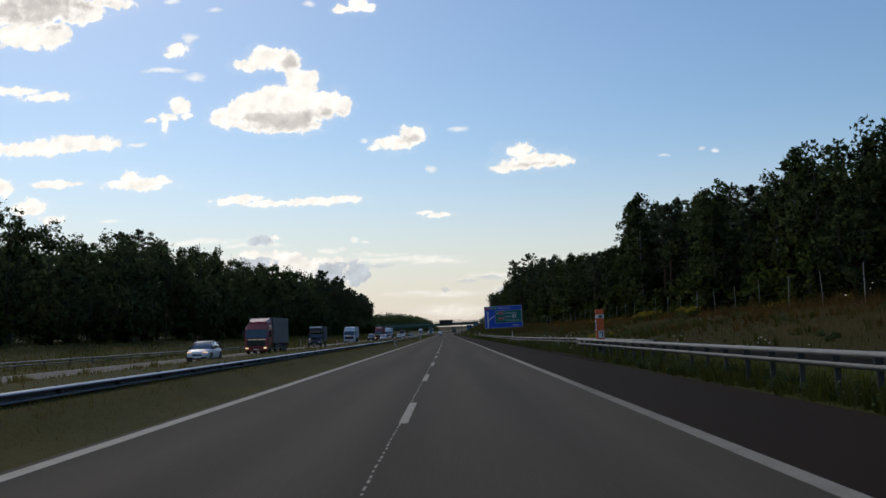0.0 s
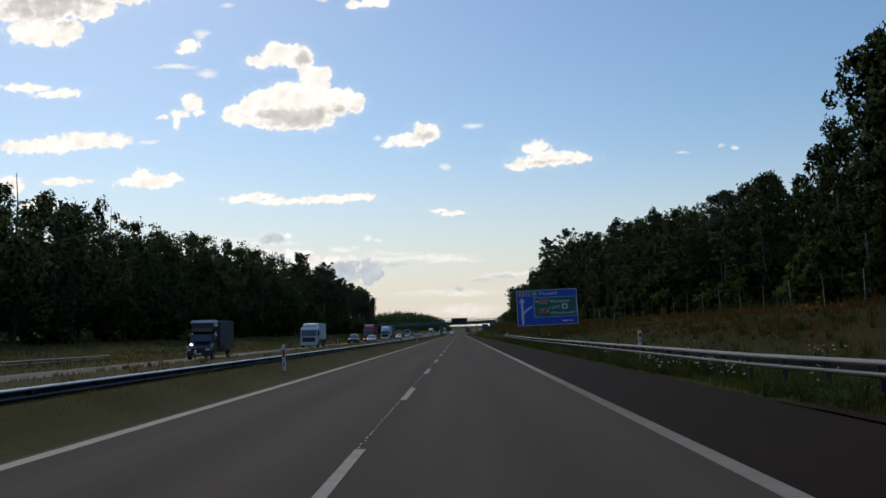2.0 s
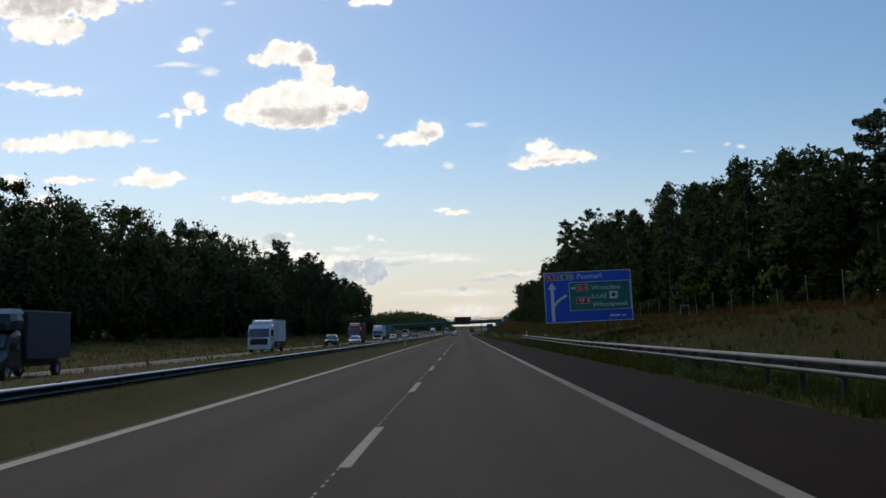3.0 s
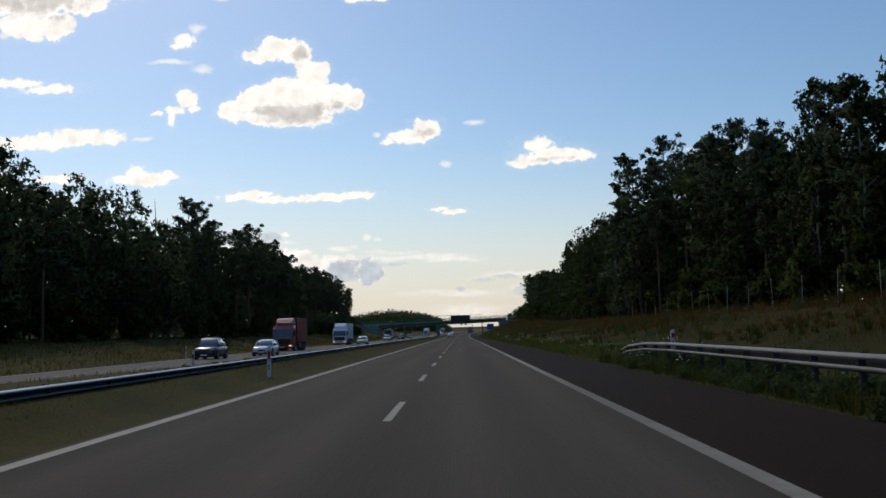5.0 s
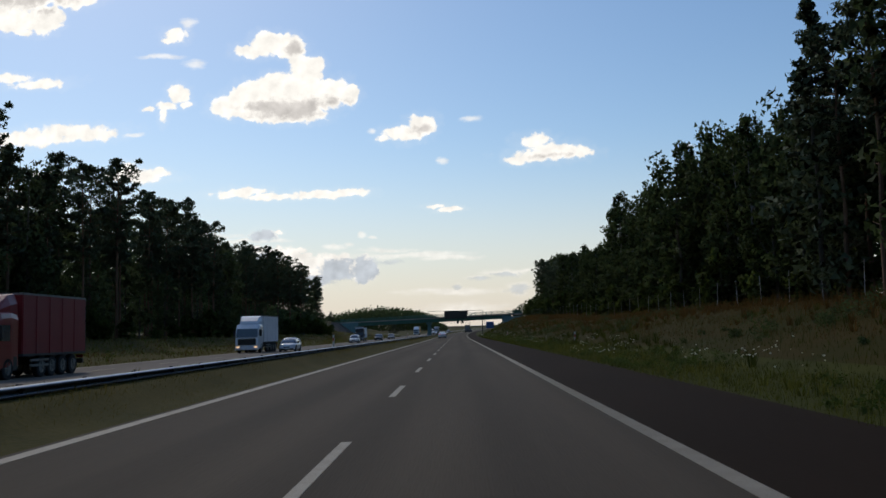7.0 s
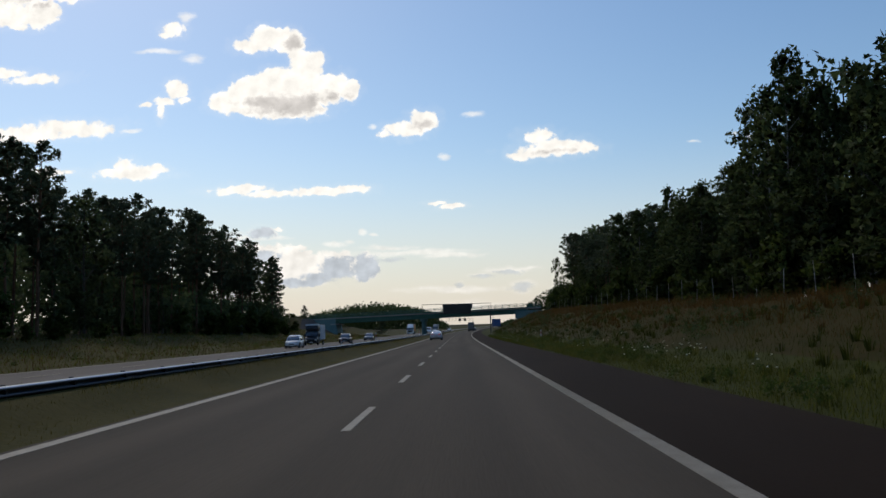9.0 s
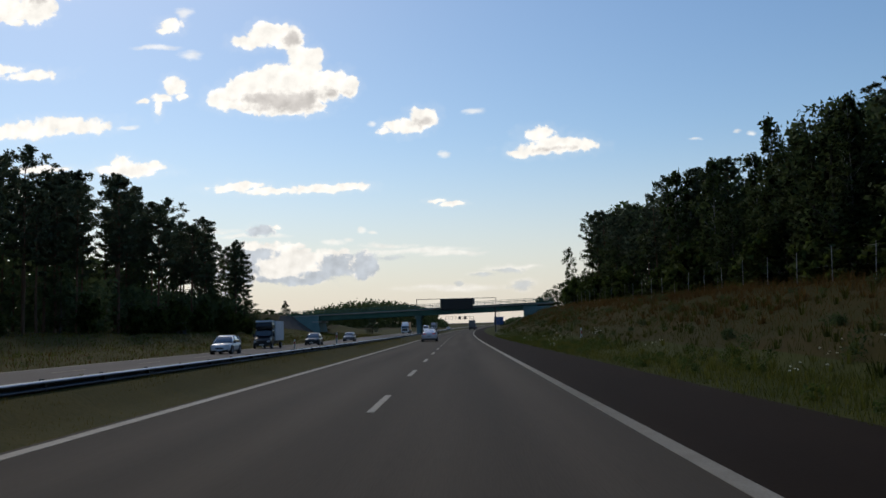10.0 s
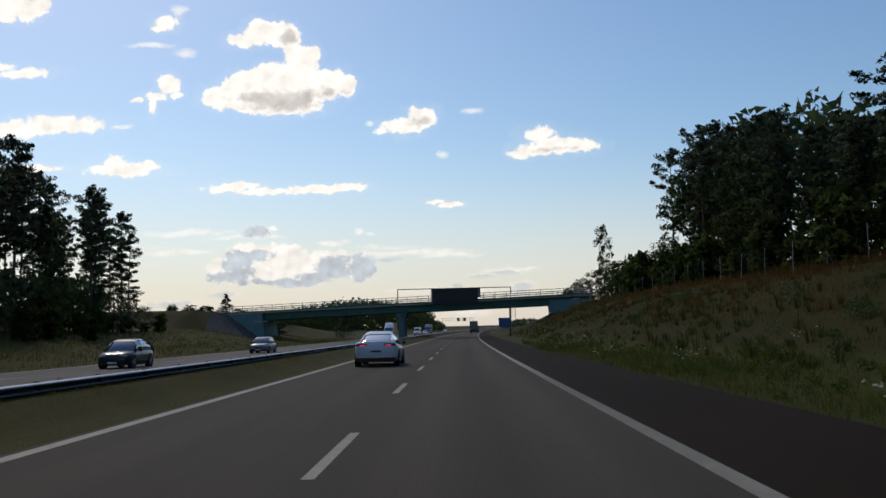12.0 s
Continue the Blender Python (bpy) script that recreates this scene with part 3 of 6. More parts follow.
while y < 510:
    wood.seed(int(y * 10))
    top = float(np.interp(y, R_Y, R_H))
    pine_share = 0.12 if y < 240 else (0.8 if 254 < y < 290 else (0.3 if y < 420 else (0.7 if y < 448 else 0.95)))
    for row, off in enumerate((26.3, 30.0, 34.0) if not 258 < y < 284 else (24.0, 27.8, 33.0)):
        u = wood.random()
        kind = "pine" if u < pine_share else ("birch" if u < pine_share + (1 - pine_share) * (0.6 if y < 240 else 0.35) else "broadleaf")
        if row == 0 and 296 < y < 425 and wood.random() < 0.5:
            kind = "birch"
        if row == 0 and kind == "broadleaf" and wood.random() < 0.12:
            kind = "birch"
        if 250 < y < 294 and kind == "birch":
            kind = "broadleaf"
        hh = (top - float(np.interp(y, BANK_Y, BANK_Z))) * wood.uniform(0.84, 1.05) * (1 + 0.03 * row)
        if row < 2 or wood.random() < 0.1:
            plant(kind, off + wood.uniform(-1.5, 1.5) + (2.2 if y > 492 else 0.0), y + wood.uniform(-1.3, 1.3), hh, wood)
    if pine_share > 0.2 and wood.random() < (0.8 if y < 450 else 0.7):
        plant("broadleaf", wood.uniform(25.0, 28.0), y + wood.uniform(-2, 2), wood.uniform(0.35, 0.6) * top, wood)
    if wood.random() < 0.8:
        plant("bush", wood.uniform(23.4, 25.5), y + wood.uniform(-1, 1), wood.uniform(2.0, 5.5), wood)
    y += 4.2
for off, y, h, kind in ((22.7, 286.4, 18.2, "spruce"), (25.6, 114.5, 15.2, "birch"), (26.2, 118.5, 15.2, "birch"), (25.0, 429.5, 13.2, "birch"), (26.0, 427.5, 12.4, "birch"), (25.0, 415.5, 12.0, "birch"), (25.8, 365.5, 18.0, "birch"), (25.5, 506, 6.5, "broadleaf"), (24.2, 511, 5.6, "bush"), (26.5, 513, 6, "broadleaf"), (24.6, 516.5, 5.2, "bush"), (26, 521, 5, "bush"), (24.6, 527, 4.4, "bush"), (26.2, 529, 5, "bush"), (25, 534.5, 4.2, "bush"), (25.5, 524, 5, "broadleaf"), (27, 537, 7, "bush"), (24, 518, 5, "bush")):
    plant(kind, off, y, h, wood)
# trees beyond the bridge
plant("birch", 33.9, 612, 20.6, wood, 1.1)
for off, y, h, kind in ((22.4, 586, 4.4, "bush"), (24.6, 586, 5.6, "broadleaf"), (27.6, 588, 7.6, "broadleaf"), (30.4, 588, 9.0, "alder"), (33.4, 589, 10.0, "broadleaf"), (36.5, 590, 11.2, "broadleaf"), (39.6, 590, 12.0, "alder"), (43, 592, 12.5, "broadleaf"), (26.2, 592, 6.8, "broadleaf"), (35, 596, 11.0, "broadleaf"), (47, 590, 12.5, "broadleaf")):
    plant(kind, off, y, h, wood, 1.35)
for off, y, h in ((30.5, 528, 4.6), (29.0, 533, 3.4), (33.0, 524, 6.4)):
    plant("bush", off, y, h, wood, 1.4)
# the wood beyond the opposite carriageway
L_Y = (60, 87, 97, 105, 119, 131, 151, 166, 168, 176, 190, 207, 221, 240, 269, 300, 313, 323, 331, 342, 362, 381, 390, 396, 403, 416, 428, 440, 456, 471, 480, 490, 495, 503, 514, 528)
L_H = (14.8, 15.8, 14, 14.2, 16.2, 17.4, 19.2, 19.8, 18.2, 20, 17.8, 17.5, 19, 20.3, 20.3, 21.5, 22.8, 23, 20.5, 23, 21.7, 23.5, 24, 22, 19.5, 19.2, 21.2, 20.4, 22, 21.6, 20, 20.5, 18.8, 20.3, 17.2, 16.2)
y = 70.0
while y < 526:
    wood.seed(int(y * 10) + 3)
    top = float(np.interp(y, L_Y, L_H))
    pine_share = 0.1 if y < 250 else (0.55 if y < 330 else 0.95)
    rows = (-42.0, -46.5, -51.5)
    for row, off in enumerate(rows):
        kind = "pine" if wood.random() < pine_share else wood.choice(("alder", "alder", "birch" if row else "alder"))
        hh = (top - 1.8) * wood.uniform(0.8, 1.07) * (1 + 0.03 * row)
        if row < 2 or wood.random() < (0.1 if y < 430 else 0.6):
            plant(kind, off + wood.uniform(-1.7, 1.7), y + wood.uniform(-1.4, 1.4), hh, wood)
    if pine_share > 0.4 and wood.random() < (0.75 if y < 450 else 0.4):
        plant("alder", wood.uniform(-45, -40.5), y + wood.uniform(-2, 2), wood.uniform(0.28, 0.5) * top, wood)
    if wood.random() < 0.7:
        plant("bush", wood.uniform(-41, -37.5), y + wood.uniform(-1, 1), wood.uniform(1.5, 5.0) if y < 470 else wood.uniform(1.2, 3), wood)
    y += 4.8

for off, y, h in ((-44, 603, 2.6), (-35.6, 477, 3.0), (-36.2, 483, 3.4), (-35.0, 489, 2.8), (-38.4, 452, 3.6), (-39.2, 465, 4.6), (-38.0, 470, 3.8), (-38.8, 476, 5.0), (-37.6, 482, 3.4), (-39.0, 489, 4.4), (-38.2, 497, 3.2)):
    plant("bush", off, y, h, wood)
for off, y, h, kind in ((-52, 600, 5.4, "spruce"), (-46.5, 605, 4.8, "broadleaf"), (-40.5, 602, 5.4, "broadleaf"), (-27.5, 612, 7.6, "spruce"), (-57, 603, 3.2, "bush"), (-61, 604, 3.6, "bush"), (-49.5, 603, 3.0, "bush"), (-64, 601, 3.4, "bush"), (-43.5, 606, 3.2, "bush")):
    plant(kind, off, y, h, wood, 1.7)


# the last pines, standing closer together
for off, y, h in ((-46.2, 503, 14.6), (-49.0, 506, 14.0), (-51.5, 501, 15.0)):
    plant("pine", off, y, h, wood)
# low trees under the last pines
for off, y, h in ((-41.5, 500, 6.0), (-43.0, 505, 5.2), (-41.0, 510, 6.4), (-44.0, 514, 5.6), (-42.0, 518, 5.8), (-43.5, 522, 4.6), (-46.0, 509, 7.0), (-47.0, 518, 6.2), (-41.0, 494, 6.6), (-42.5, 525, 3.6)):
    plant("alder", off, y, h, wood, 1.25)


def far_wood(name, label, x0, x1, y0, y1, top, n, size, seed, base=0.0, mound=False, leaf=LEAF_BROAD):
    """A deep stand of trees, as one mass of leaves with an uneven top."""
    r = np.random.default_rng(seed)
    x, y = r.uniform(x0, x1, n), r.uniform(y0, y1, n)
    g = ground(x, y) + road_z(y)
    hx = np.interp(y, *top) if isinstance(top, tuple) else top
    if mound:
        hx = hx * (0.45 + 0.55 * np.sin(np.pi * np.clip((x - x0) / (x1 - x0) * 0.9 + 0.02, 0, 1)))
    crest = hx * (0.78 + 0.22 * np.abs(np.sin(x * 0.55 + 1.3 * np.sin(y * 0.31)) * np.cos(y * 0.47)))
    z = r.uniform(0, 1, n) ** 0.75 * crest
    c = np.stack([road_x(y) + x, y, g + base + z], 1)
    me = leaf_cloud(c, np.full(n, 0.5), np.ones(n, int), size, seed=seed)
    return tagged(part(name, me, leaf), label, "woodland", kind="stuff")


far_wood("woodland", "dark depth of the wood behind its first trees", 29, 58, 15, 508, (np.array(R_Y), np.array(R_H) * 0.84), 74000, 0.55, 5)
far_wood("woodland", "dark depth of the wood behind its first trees", -72, -47, 60, 455, (np.array(L_Y), np.array(L_H) * 0.82), 60000, 0.55, 6, leaf=LEAF_BROAD_LIT)
far_wood("woodland", "undergrowth below the pines at the wood's end", -58, -40, 435, 511, 6.5, 9500, 0.4, 7, leaf=LEAF_BROAD_LIT)
far_wood("woodland", "dark depth of the wood behind its first trees", -66, -50, 450, 498, 12.0, 5200, 0.6, 16)
for kind in STOCK:
    for ob, used in STOCK[kind]:
        if not used:
            for o in (*ob.children, ob):
                bpy.data.objects.remove(o)
far_wood("woodland", "distant dark wood beyond the overpass", -125, -32, 915, 990, 19.5, 17000, 0.9, 8, mound=True)
far_wood("woodland", "small distant trees beside the road", -44, -30, 1000, 1040, 6.5, 900, 0.9, 13, mound=True)
far_wood("woodland", "small distant trees beside the road", 10, 40, 1020, 1060, 5.5, 1200, 0.9, 14, mound=True)
far_wood("woodland", "distant wood on the horizon", -700, -150, 1200, 1400, 16.0, 12000, 3.0, 9)
far_wood("woodland", "distant wood on the horizon", 60, 700, 1100, 1350, 12.0, 12000, 3.0, 10)
far_wood("woodland", "distant trees beyond the overpass", 40, 120, 640, 900, 7.0, 9000, 1.2, 12)


# ---- grass ----
def blades(name, label, o0, o1, y0, y1, n, tall, wide, material, seed, lift=0.0):
    r = np.random.default_rng(seed)
    o, y = r.uniform(o0, o1, n), r.uniform(y0, y1, n)
    patch = np.sin(o * 1.7 + 2 * np.sin(y * 0.37)) * np.sin(y * 0.53 + o) * 0.35 + 0.85
    z = ground(o, y) + road_z(y) - 0.07
    h = tall * r.uniform(0.45, 1.3, n) * patch
    a = r.uniform(0, 6.283, n)
    w = wide * r.uniform(0.6, 1.4, n)
    dx, dy = np.cos(a) * w, np.sin(a) * w
    x = road_x(y) + o
    lean = r.normal(0, 0.25, (2, n)) * h
    v = np.stack([np.stack([x - dx, y - dy, z], 1), np.stack([x + dx, y + dy, z], 1), np.stack([x + lean[0], y + lean[1], z + h + lift], 1)], 1).reshape(-1, 3)
    return tagged(part(name, mesh_from(name, v, np.arange(len(v)).reshape(-1, 3)), material), label, "grass", kind="stuff")


blades("grass", "short green grass on the median strip", -5.5, -4.14, -10, 440, 55000, 0.085, 0.008, GRASS_PALE, 21)
blades("grass", "taller grass round the posts of the median guard rail", -6.1, -5.2, -10, 440, 40000, 0.14, 0.009, GRASS_PALE, 20)
blades("grass", "uneven grass behind the median guard rail", -14.3, -5.9, 0, 500, 42000, 0.15, 0.012, GRASS_PALE, 22)
blades("grass", "green grass along the edge of the hard shoulder", 6.85, 10.5, 0, 470, 62000, 0.19, 0.010, GRASS, 23)
blades("grass", "tall fresh grass between hard shoulder and bank", 7.1, 9.9, 203, 480, 46000, 0.26, 0.009, GRASS_FRESH, 35)
blades("grass", "tall weeds round the posts of the guard rail", 7.2, 9.6, -8, 206, 42000, 0.42, 0.009, GRASS, 28)
blades("dry_grass", "tall rusty dry grass on the bank", 13.0, 23.5, 10, 540, 72000, 0.28, 0.012, GRASS_DRY, 24)
blades("grass", "green grass on the bank", 9.3, 18, 10, 540, 62000, 0.26, 0.012, GRASS, 25)
blades("dry_grass", "reddish seed heads along the top of the bank", 19.5, 23.5, 10, 560, 24000, 0.8, 0.018, GRASS_DRY, 29)
blades("grass", "rough grass beyond the opposite carriageway", -42, -22.5, 40, 600, 46000, 0.32, 0.035, GRASS_FRESH, 26)
blades("dry_grass", "dry seed heads beyond the opposite carriageway", -40, -22.8, 40, 600, 14000, 0.42, 0.035, GRASS_DRY, 27)


def tussocks(name, label, o0, o1, y0, y1, n, tall, wide, material, seed, leaves=16):
    """Tufts of arching blades that spread from one root, in drifts."""
    r = np.random.default_rng(seed)
    o, y = r.uniform(o0, o1, n), r.uniform(y0, y1, n)
    keep = np.sin(y * 0.13 + 1.9 * np.sin(o * 0.3 + y * 0.041)) + r.uniform(-1, 1, n) > -0.1
    o, y = np.repeat(o[keep], leaves), np.repeat(y[keep], leaves)
    k = len(o)
    h = tall * np.repeat(r.uniform(0.5, 1.4, k // leaves), leaves) * r.uniform(0.6, 1.15, k)
    a = r.uniform(0, 6.283, k)
    q = r.uniform(0.1, 0.75, k)
    x, z = road_x(y) + o, ground(o, y) + road_z(y) - 0.08
    root = np.stack([x + 0.09 * np.cos(a), y + 0.09 * np.sin(a), z], 1)
    out = np.stack([np.cos(a), np.sin(a), a * 0], 1)
    side = np.stack([-np.sin(a), np.cos(a), a * 0], 1) * (wide * r.uniform(0.6, 1.3, k))[:, None]
    mid = root + out * (h * q * 0.35)[:, None] + np.stack([a * 0, a * 0, h * 0.65], 1)
    tip = root + out * (h * q)[:, None] + np.stack([a * 0, a * 0, h * (1.0 - 0.3 * q)], 1)
    v = np.stack([root - side, root + side, mid + side * 0.7, mid - side * 0.7, tip], 1).reshape(-1, 3)
    i = np.arange(k) * 5
    f = np.stack([i, i + 1, i + 2, i + 3], 1).tolist() + np.stack([i + 3, i + 2, i + 4], 1).tolist()
    return tagged(part(name, mesh_from(name, v, f), material), label, "grass", kind="stuff")


tussocks("dry_grass", "rusty tussocks of dry grass on the bank", 14.0, 23.0, 30, 550, 3200, 0.5, 0.02, GRASS_DRY, 61)
tussocks("grass", "green tussocks on the bank", 9.8, 18.5, 30, 550, 2400, 0.45, 0.02, GRASS, 62)
tussocks("grass", "fresh green tussocks along the foot of the bank", 7.6, 10.8, 10, 470, 1700, 0.34, 0.014, GRASS_FRESH, 63)
tussocks("grass", "tall green tussocks in front of the guard rail", 7.12, 7.9, -8, 206, 1100, 0.5, 0.014, GRASS, 65)
tussocks("grass", "tussocks on the median strip", -13.0, -6.2, 10, 470, 700, 0.22, 0.018, GRASS_PALE, 64)


def weeds(name, label, o0, o1, y0, y1, n, size, leaves, material, seed):
    """Low leafy clumps, thicker in some places than in others."""
    r = np.random.default_rng(seed)
    o, y = r.uniform(o0, o1, n), r.uniform(y0, y1, n)
    keep = np.sin(y * 0.21 + 1.7 * np.sin(y * 0.053)) + r.uniform(-0.8, 0.8, n) > -0.2
    o, y = o[keep], y[keep]
    rad = size * r.uniform(0.5, 1.5, len(o))
    c = np.stack([road_x(y) + o, y, ground(o, y) + road_z(y) + rad * 0.45], 1)
    me = leaf_cloud(c, rad, np.full(len(o), leaves), 0.03 + size * 0.05, flat=0.8, seed=seed)
    return tagged(part(name, me, material), label, "weeds", kind="stuff")


weeds("weeds", "leafy green weeds along the foot of the guard rail", 7.15, 8.5, -8, 208, 800, 0.24, 110, LEAF_BROAD, 41)
weeds("weeds", "leafy weeds along the edge of the hard shoulder", 7.2, 10.6, 208, 500, 800, 0.22, 70, LEAF_LIGHT, 42)
weeds("weeds", "dark leafy tufts on the bank", 10, 21, 20, 560, 420, 0.3, 100, LEAF_BROAD, 43)
weeds("weeds", "tall weeds round the end of the guard rail", 7.4, 9.2, 176, 210, 130, 0.36, 130, LEAF_BROAD, 46)
weeds("weeds", "larger dark green tufts on the bank", 12, 22, 200, 540, 130, 0.6, 200, LEAF_BROAD, 45)
weeds("weeds", "leafy weeds beyond the opposite carriageway", -37, -24, 60, 560, 460, 0.45, 60, LEAF_LIGHT, 44)


def flowers(name, label, o0, o1, y0, y1, n, size, material, seed, clump=6):
    r = np.random.default_rng(seed)
    k = max(1, n // clump)
    co, cy = np.repeat(r.uniform(o0, o1, k), clump) + r.normal(0, 0.25, k * clump), np.repeat(r.uniform(y0, y1, k), clump) + r.normal(0, 0.35, k * clump)
    co = np.clip(co, 7.1, 24)
    z = ground(co, cy) + road_z(cy) + r.uniform(0.2, 0.55, len(co))
    c = np.stack([road_x(cy) + co, cy, z], 1)
    me = leaf_cloud(c, np.full(len(c), size), np.full(len(c), 7), size * 0.8, flat=0.35, seed=seed)
    return tagged(part(name, me, material), label, "flowers", kind="stuff")


def goldenrod(off, y, wide, tall, seed):
    """A stand of leafy stems with plumes of small yellow flowers."""
    r = np.random.default_rng(seed)
    n = int(26 * wide)
    o, yy = off + r.normal(0, wide * 0.4, n), y + r.normal(0, wide * 0.4, n)
    h = tall * r.uniform(0.75, 1.1, n)
    z = ground(o, yy) + road_z(yy) - 0.06
    ob = thing("goldenrod", label="stand of tall yellow goldenrod in flower on the bank", category="wild flowers", group="goldenrod stands")
    bm = bmesh.new()
    for k in range(n):
        tube(bm, (road_x(yy[k]) + o[k], yy[k], z[k]), (road_x(yy[k]) + o[k], yy[k], z[k] + h[k]), 0.008, 0.005, 3)
    part("stem", bm, GRASS, ob)
    x = road_x(yy) + o
    low = np.stack([x, yy, z + h * 0.45], 1)
    part("leaves", leaf_cloud(low, np.full(n, 0.28 * tall), np.full(n, 46), 0.07, seed=seed), LEAF_LIGHT, ob, "narrow green leaves")
    top = np.stack([x, yy, z + h * 0.93], 1)
    part("plumes", leaf_cloud(top, np.full(n, 0.17), np.full(n, 30), 0.045, seed=seed + 1), FLOWER_YELLOW, ob, "yellow flower plumes")


for k, (off, y, wide, tall) in enumerate(((11.1, 62.6, 1.3, 0.75), (20.6, 89.5, 1.3, 0.75), (20.8, 93.0, 0.9, 0.7), (20.6, 73.0, 0.8, 0.75), (20.8, 77.0, 0.7, 0.8))):
    goldenrod(off, y, wide, tall, 300 + 7 * k)
flowers("white_flowers", "white wild flowers scattered in the verge grass", 7.3, 11.5, 10, 480, 560, 0.03, FLOWER_WHITE, 31)
flowers("yellow_flowers", "yellow flowering weeds on the bank", 17, 22.5, 40, 150, 160, 0.05, FLOWER_YELLOW, 32, 12)
flowers("white_flowers", "white wild flowers at the end of the guard rail", 7.5, 9.3, 195, 207, 90, 0.03, FLOWER_WHITE, 34, 10)
flowers("white_flowers", "dense white wild flowers by the guard rail", 7.4, 8.9, 88, 108, 130, 0.03, FLOWER_WHITE, 33, 10)


# ---- guard rails ----
def guard_rail(name, label, side, path, top, post_gap, category="guard rail", deep=1.0):
    """A steel rail of W section on posts along (offset, chainage) points; side: +1 faces towards larger offsets."""
    path = np.array(path, float)
    ys = np.arange(path[0, 1], path[-1, 1] + 0.01, 4.0)
    if ys[-1] < path[-1, 1] - 0.2:
        ys = np.append(ys, path[-1, 1])
    os = np.interp(ys, path[:, 1], path[:, 0])
    zs = np.interp(ys, path[:, 1], path[:, 2] if path.shape[1] > 2 else np.full(len(path), top))
    rail = thing(name, label=label, category=category)
    prof = [(a, b * deep) for a, b in [(0.0, 0.0), (0.035, -0.015), (0.08, -0.045), (0.08, -0.085), (0.0, -0.095), (-0.1, -0.155), (0.0, -0.215), (0.08, -0.225), (0.08, -0.265), (0.035, -0.295), (0.0, -0.31)]]
    v = []
    for o, y, z in zip(os, ys, zs):
        for px, pz in prof:
            v.append((float(road_x(y)) + o + side * px, y, float(road_z(y)) + z + pz))
    n = len(prof)
    f = [(i * n + j, i * n + j + 1, (i + 1) * n + j + 1, (i + 1) * n + j) for i in range(len(ys) - 1) for j in range(n - 1) if deep < 1 or j not in (4, 5)]
    me = mesh_from("beam", v, f)
    # painted light: sky-bright steel on the top faces, shaded steel below
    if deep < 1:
        for p in (STEEL_SKY, STEEL_SHADED):
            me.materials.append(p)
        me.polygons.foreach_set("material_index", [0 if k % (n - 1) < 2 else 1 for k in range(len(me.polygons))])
    ob = part("beam", me, STEEL, rail, smooth=True)
    sol = ob.modifiers.new("thickness", "SOLIDIFY")
    sol.thickness = 0.006
    # rear beam added in duller steel, so the slot in front stays dark
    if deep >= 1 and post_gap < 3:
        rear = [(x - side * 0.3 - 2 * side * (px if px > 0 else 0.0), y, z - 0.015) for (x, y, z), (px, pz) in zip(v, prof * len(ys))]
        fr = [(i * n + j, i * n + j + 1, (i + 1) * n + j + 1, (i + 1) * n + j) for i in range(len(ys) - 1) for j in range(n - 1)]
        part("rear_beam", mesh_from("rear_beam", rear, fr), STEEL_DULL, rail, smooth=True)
    pm = bpy.data.meshes.new("post")
    bm = boxes((-0.05, 0.05, -0.03, 0.03, -1.0, 0.02, 0.008), (-0.09 if side < 0 else 0.0, 0.0 if side < 0 else 0.09, -0.05, 0.05, -0.25, -0.06, 0.008))
    bm.to_mesh(pm)
    bm.free()
    for y in np.arange(path[0, 1] + 0.4, path[-1, 1], post_gap):
        o, z = np.interp(y, ys, os), np.interp(y, ys, zs)
        part("post", pm, STEEL_DULL, rail, m=at(o - side * 0.05, float(y), float(z)))
    return rail


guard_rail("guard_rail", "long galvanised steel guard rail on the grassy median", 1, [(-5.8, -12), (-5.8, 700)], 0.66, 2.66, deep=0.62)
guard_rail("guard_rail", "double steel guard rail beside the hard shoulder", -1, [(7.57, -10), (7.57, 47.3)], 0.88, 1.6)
guard_rail("guard_rail", "steel guard rail beside the hard shoulder, bent down at its end", -1,
           [(9.9, 40, 0.8), (9.8, 52, 0.8), (9.5, 62, 0.78), (8.8, 74, 0.76), (8.0, 88, 0.74), (7.75, 150, 0.78), (7.75, 188, 0.9), (7.8, 198, 0.92), (7.95, 203, 0.82), (8.1, 206, 0.55)], 0.75, 2.0)
guard_rail("guard_rail", "steel guard rail on the far side of the opposite carriageway", 1, [(-25.5, 30), (-25.5, 135)], 0.32, 4.0)

# ---- posts, sign, emergency column, fence ----
def delineator(m, red=True):
    ob = thing("delineator_post", m, "white plastic roadside post with a red reflector band", "road post", "delineator posts")
    bm = bmesh.new()
    box(bm, -0.06, 0.06, -0.05, 0.05, -0.15, 1.0, 0.02)
    for v in bm.verts:
        if v.co.z > 0.9:
            v.co.z += 0.04 * (v.co.x / 0.06)
    part("post", bm, WHITE_PLASTIC, ob)
    part("reflector", boxes((-0.045, 0.05, -0.056, 0.056, 0.56, 0.82, 0.004)), RED_FOIL, ob, "slanting red reflector band")
    part("number_plate", boxes((-0.03, 0.03, -0.056, -0.05, 0.32, 0.37), (-0.03, 0.03, -0.056, -0.05, 0.24, 0.29)), BLACK, ob, "small dark marks")
    return ob


first = delineator(at(-5.07, 99, 0.1) @ pose(0, 0, 0, 0, -2.5, 0))
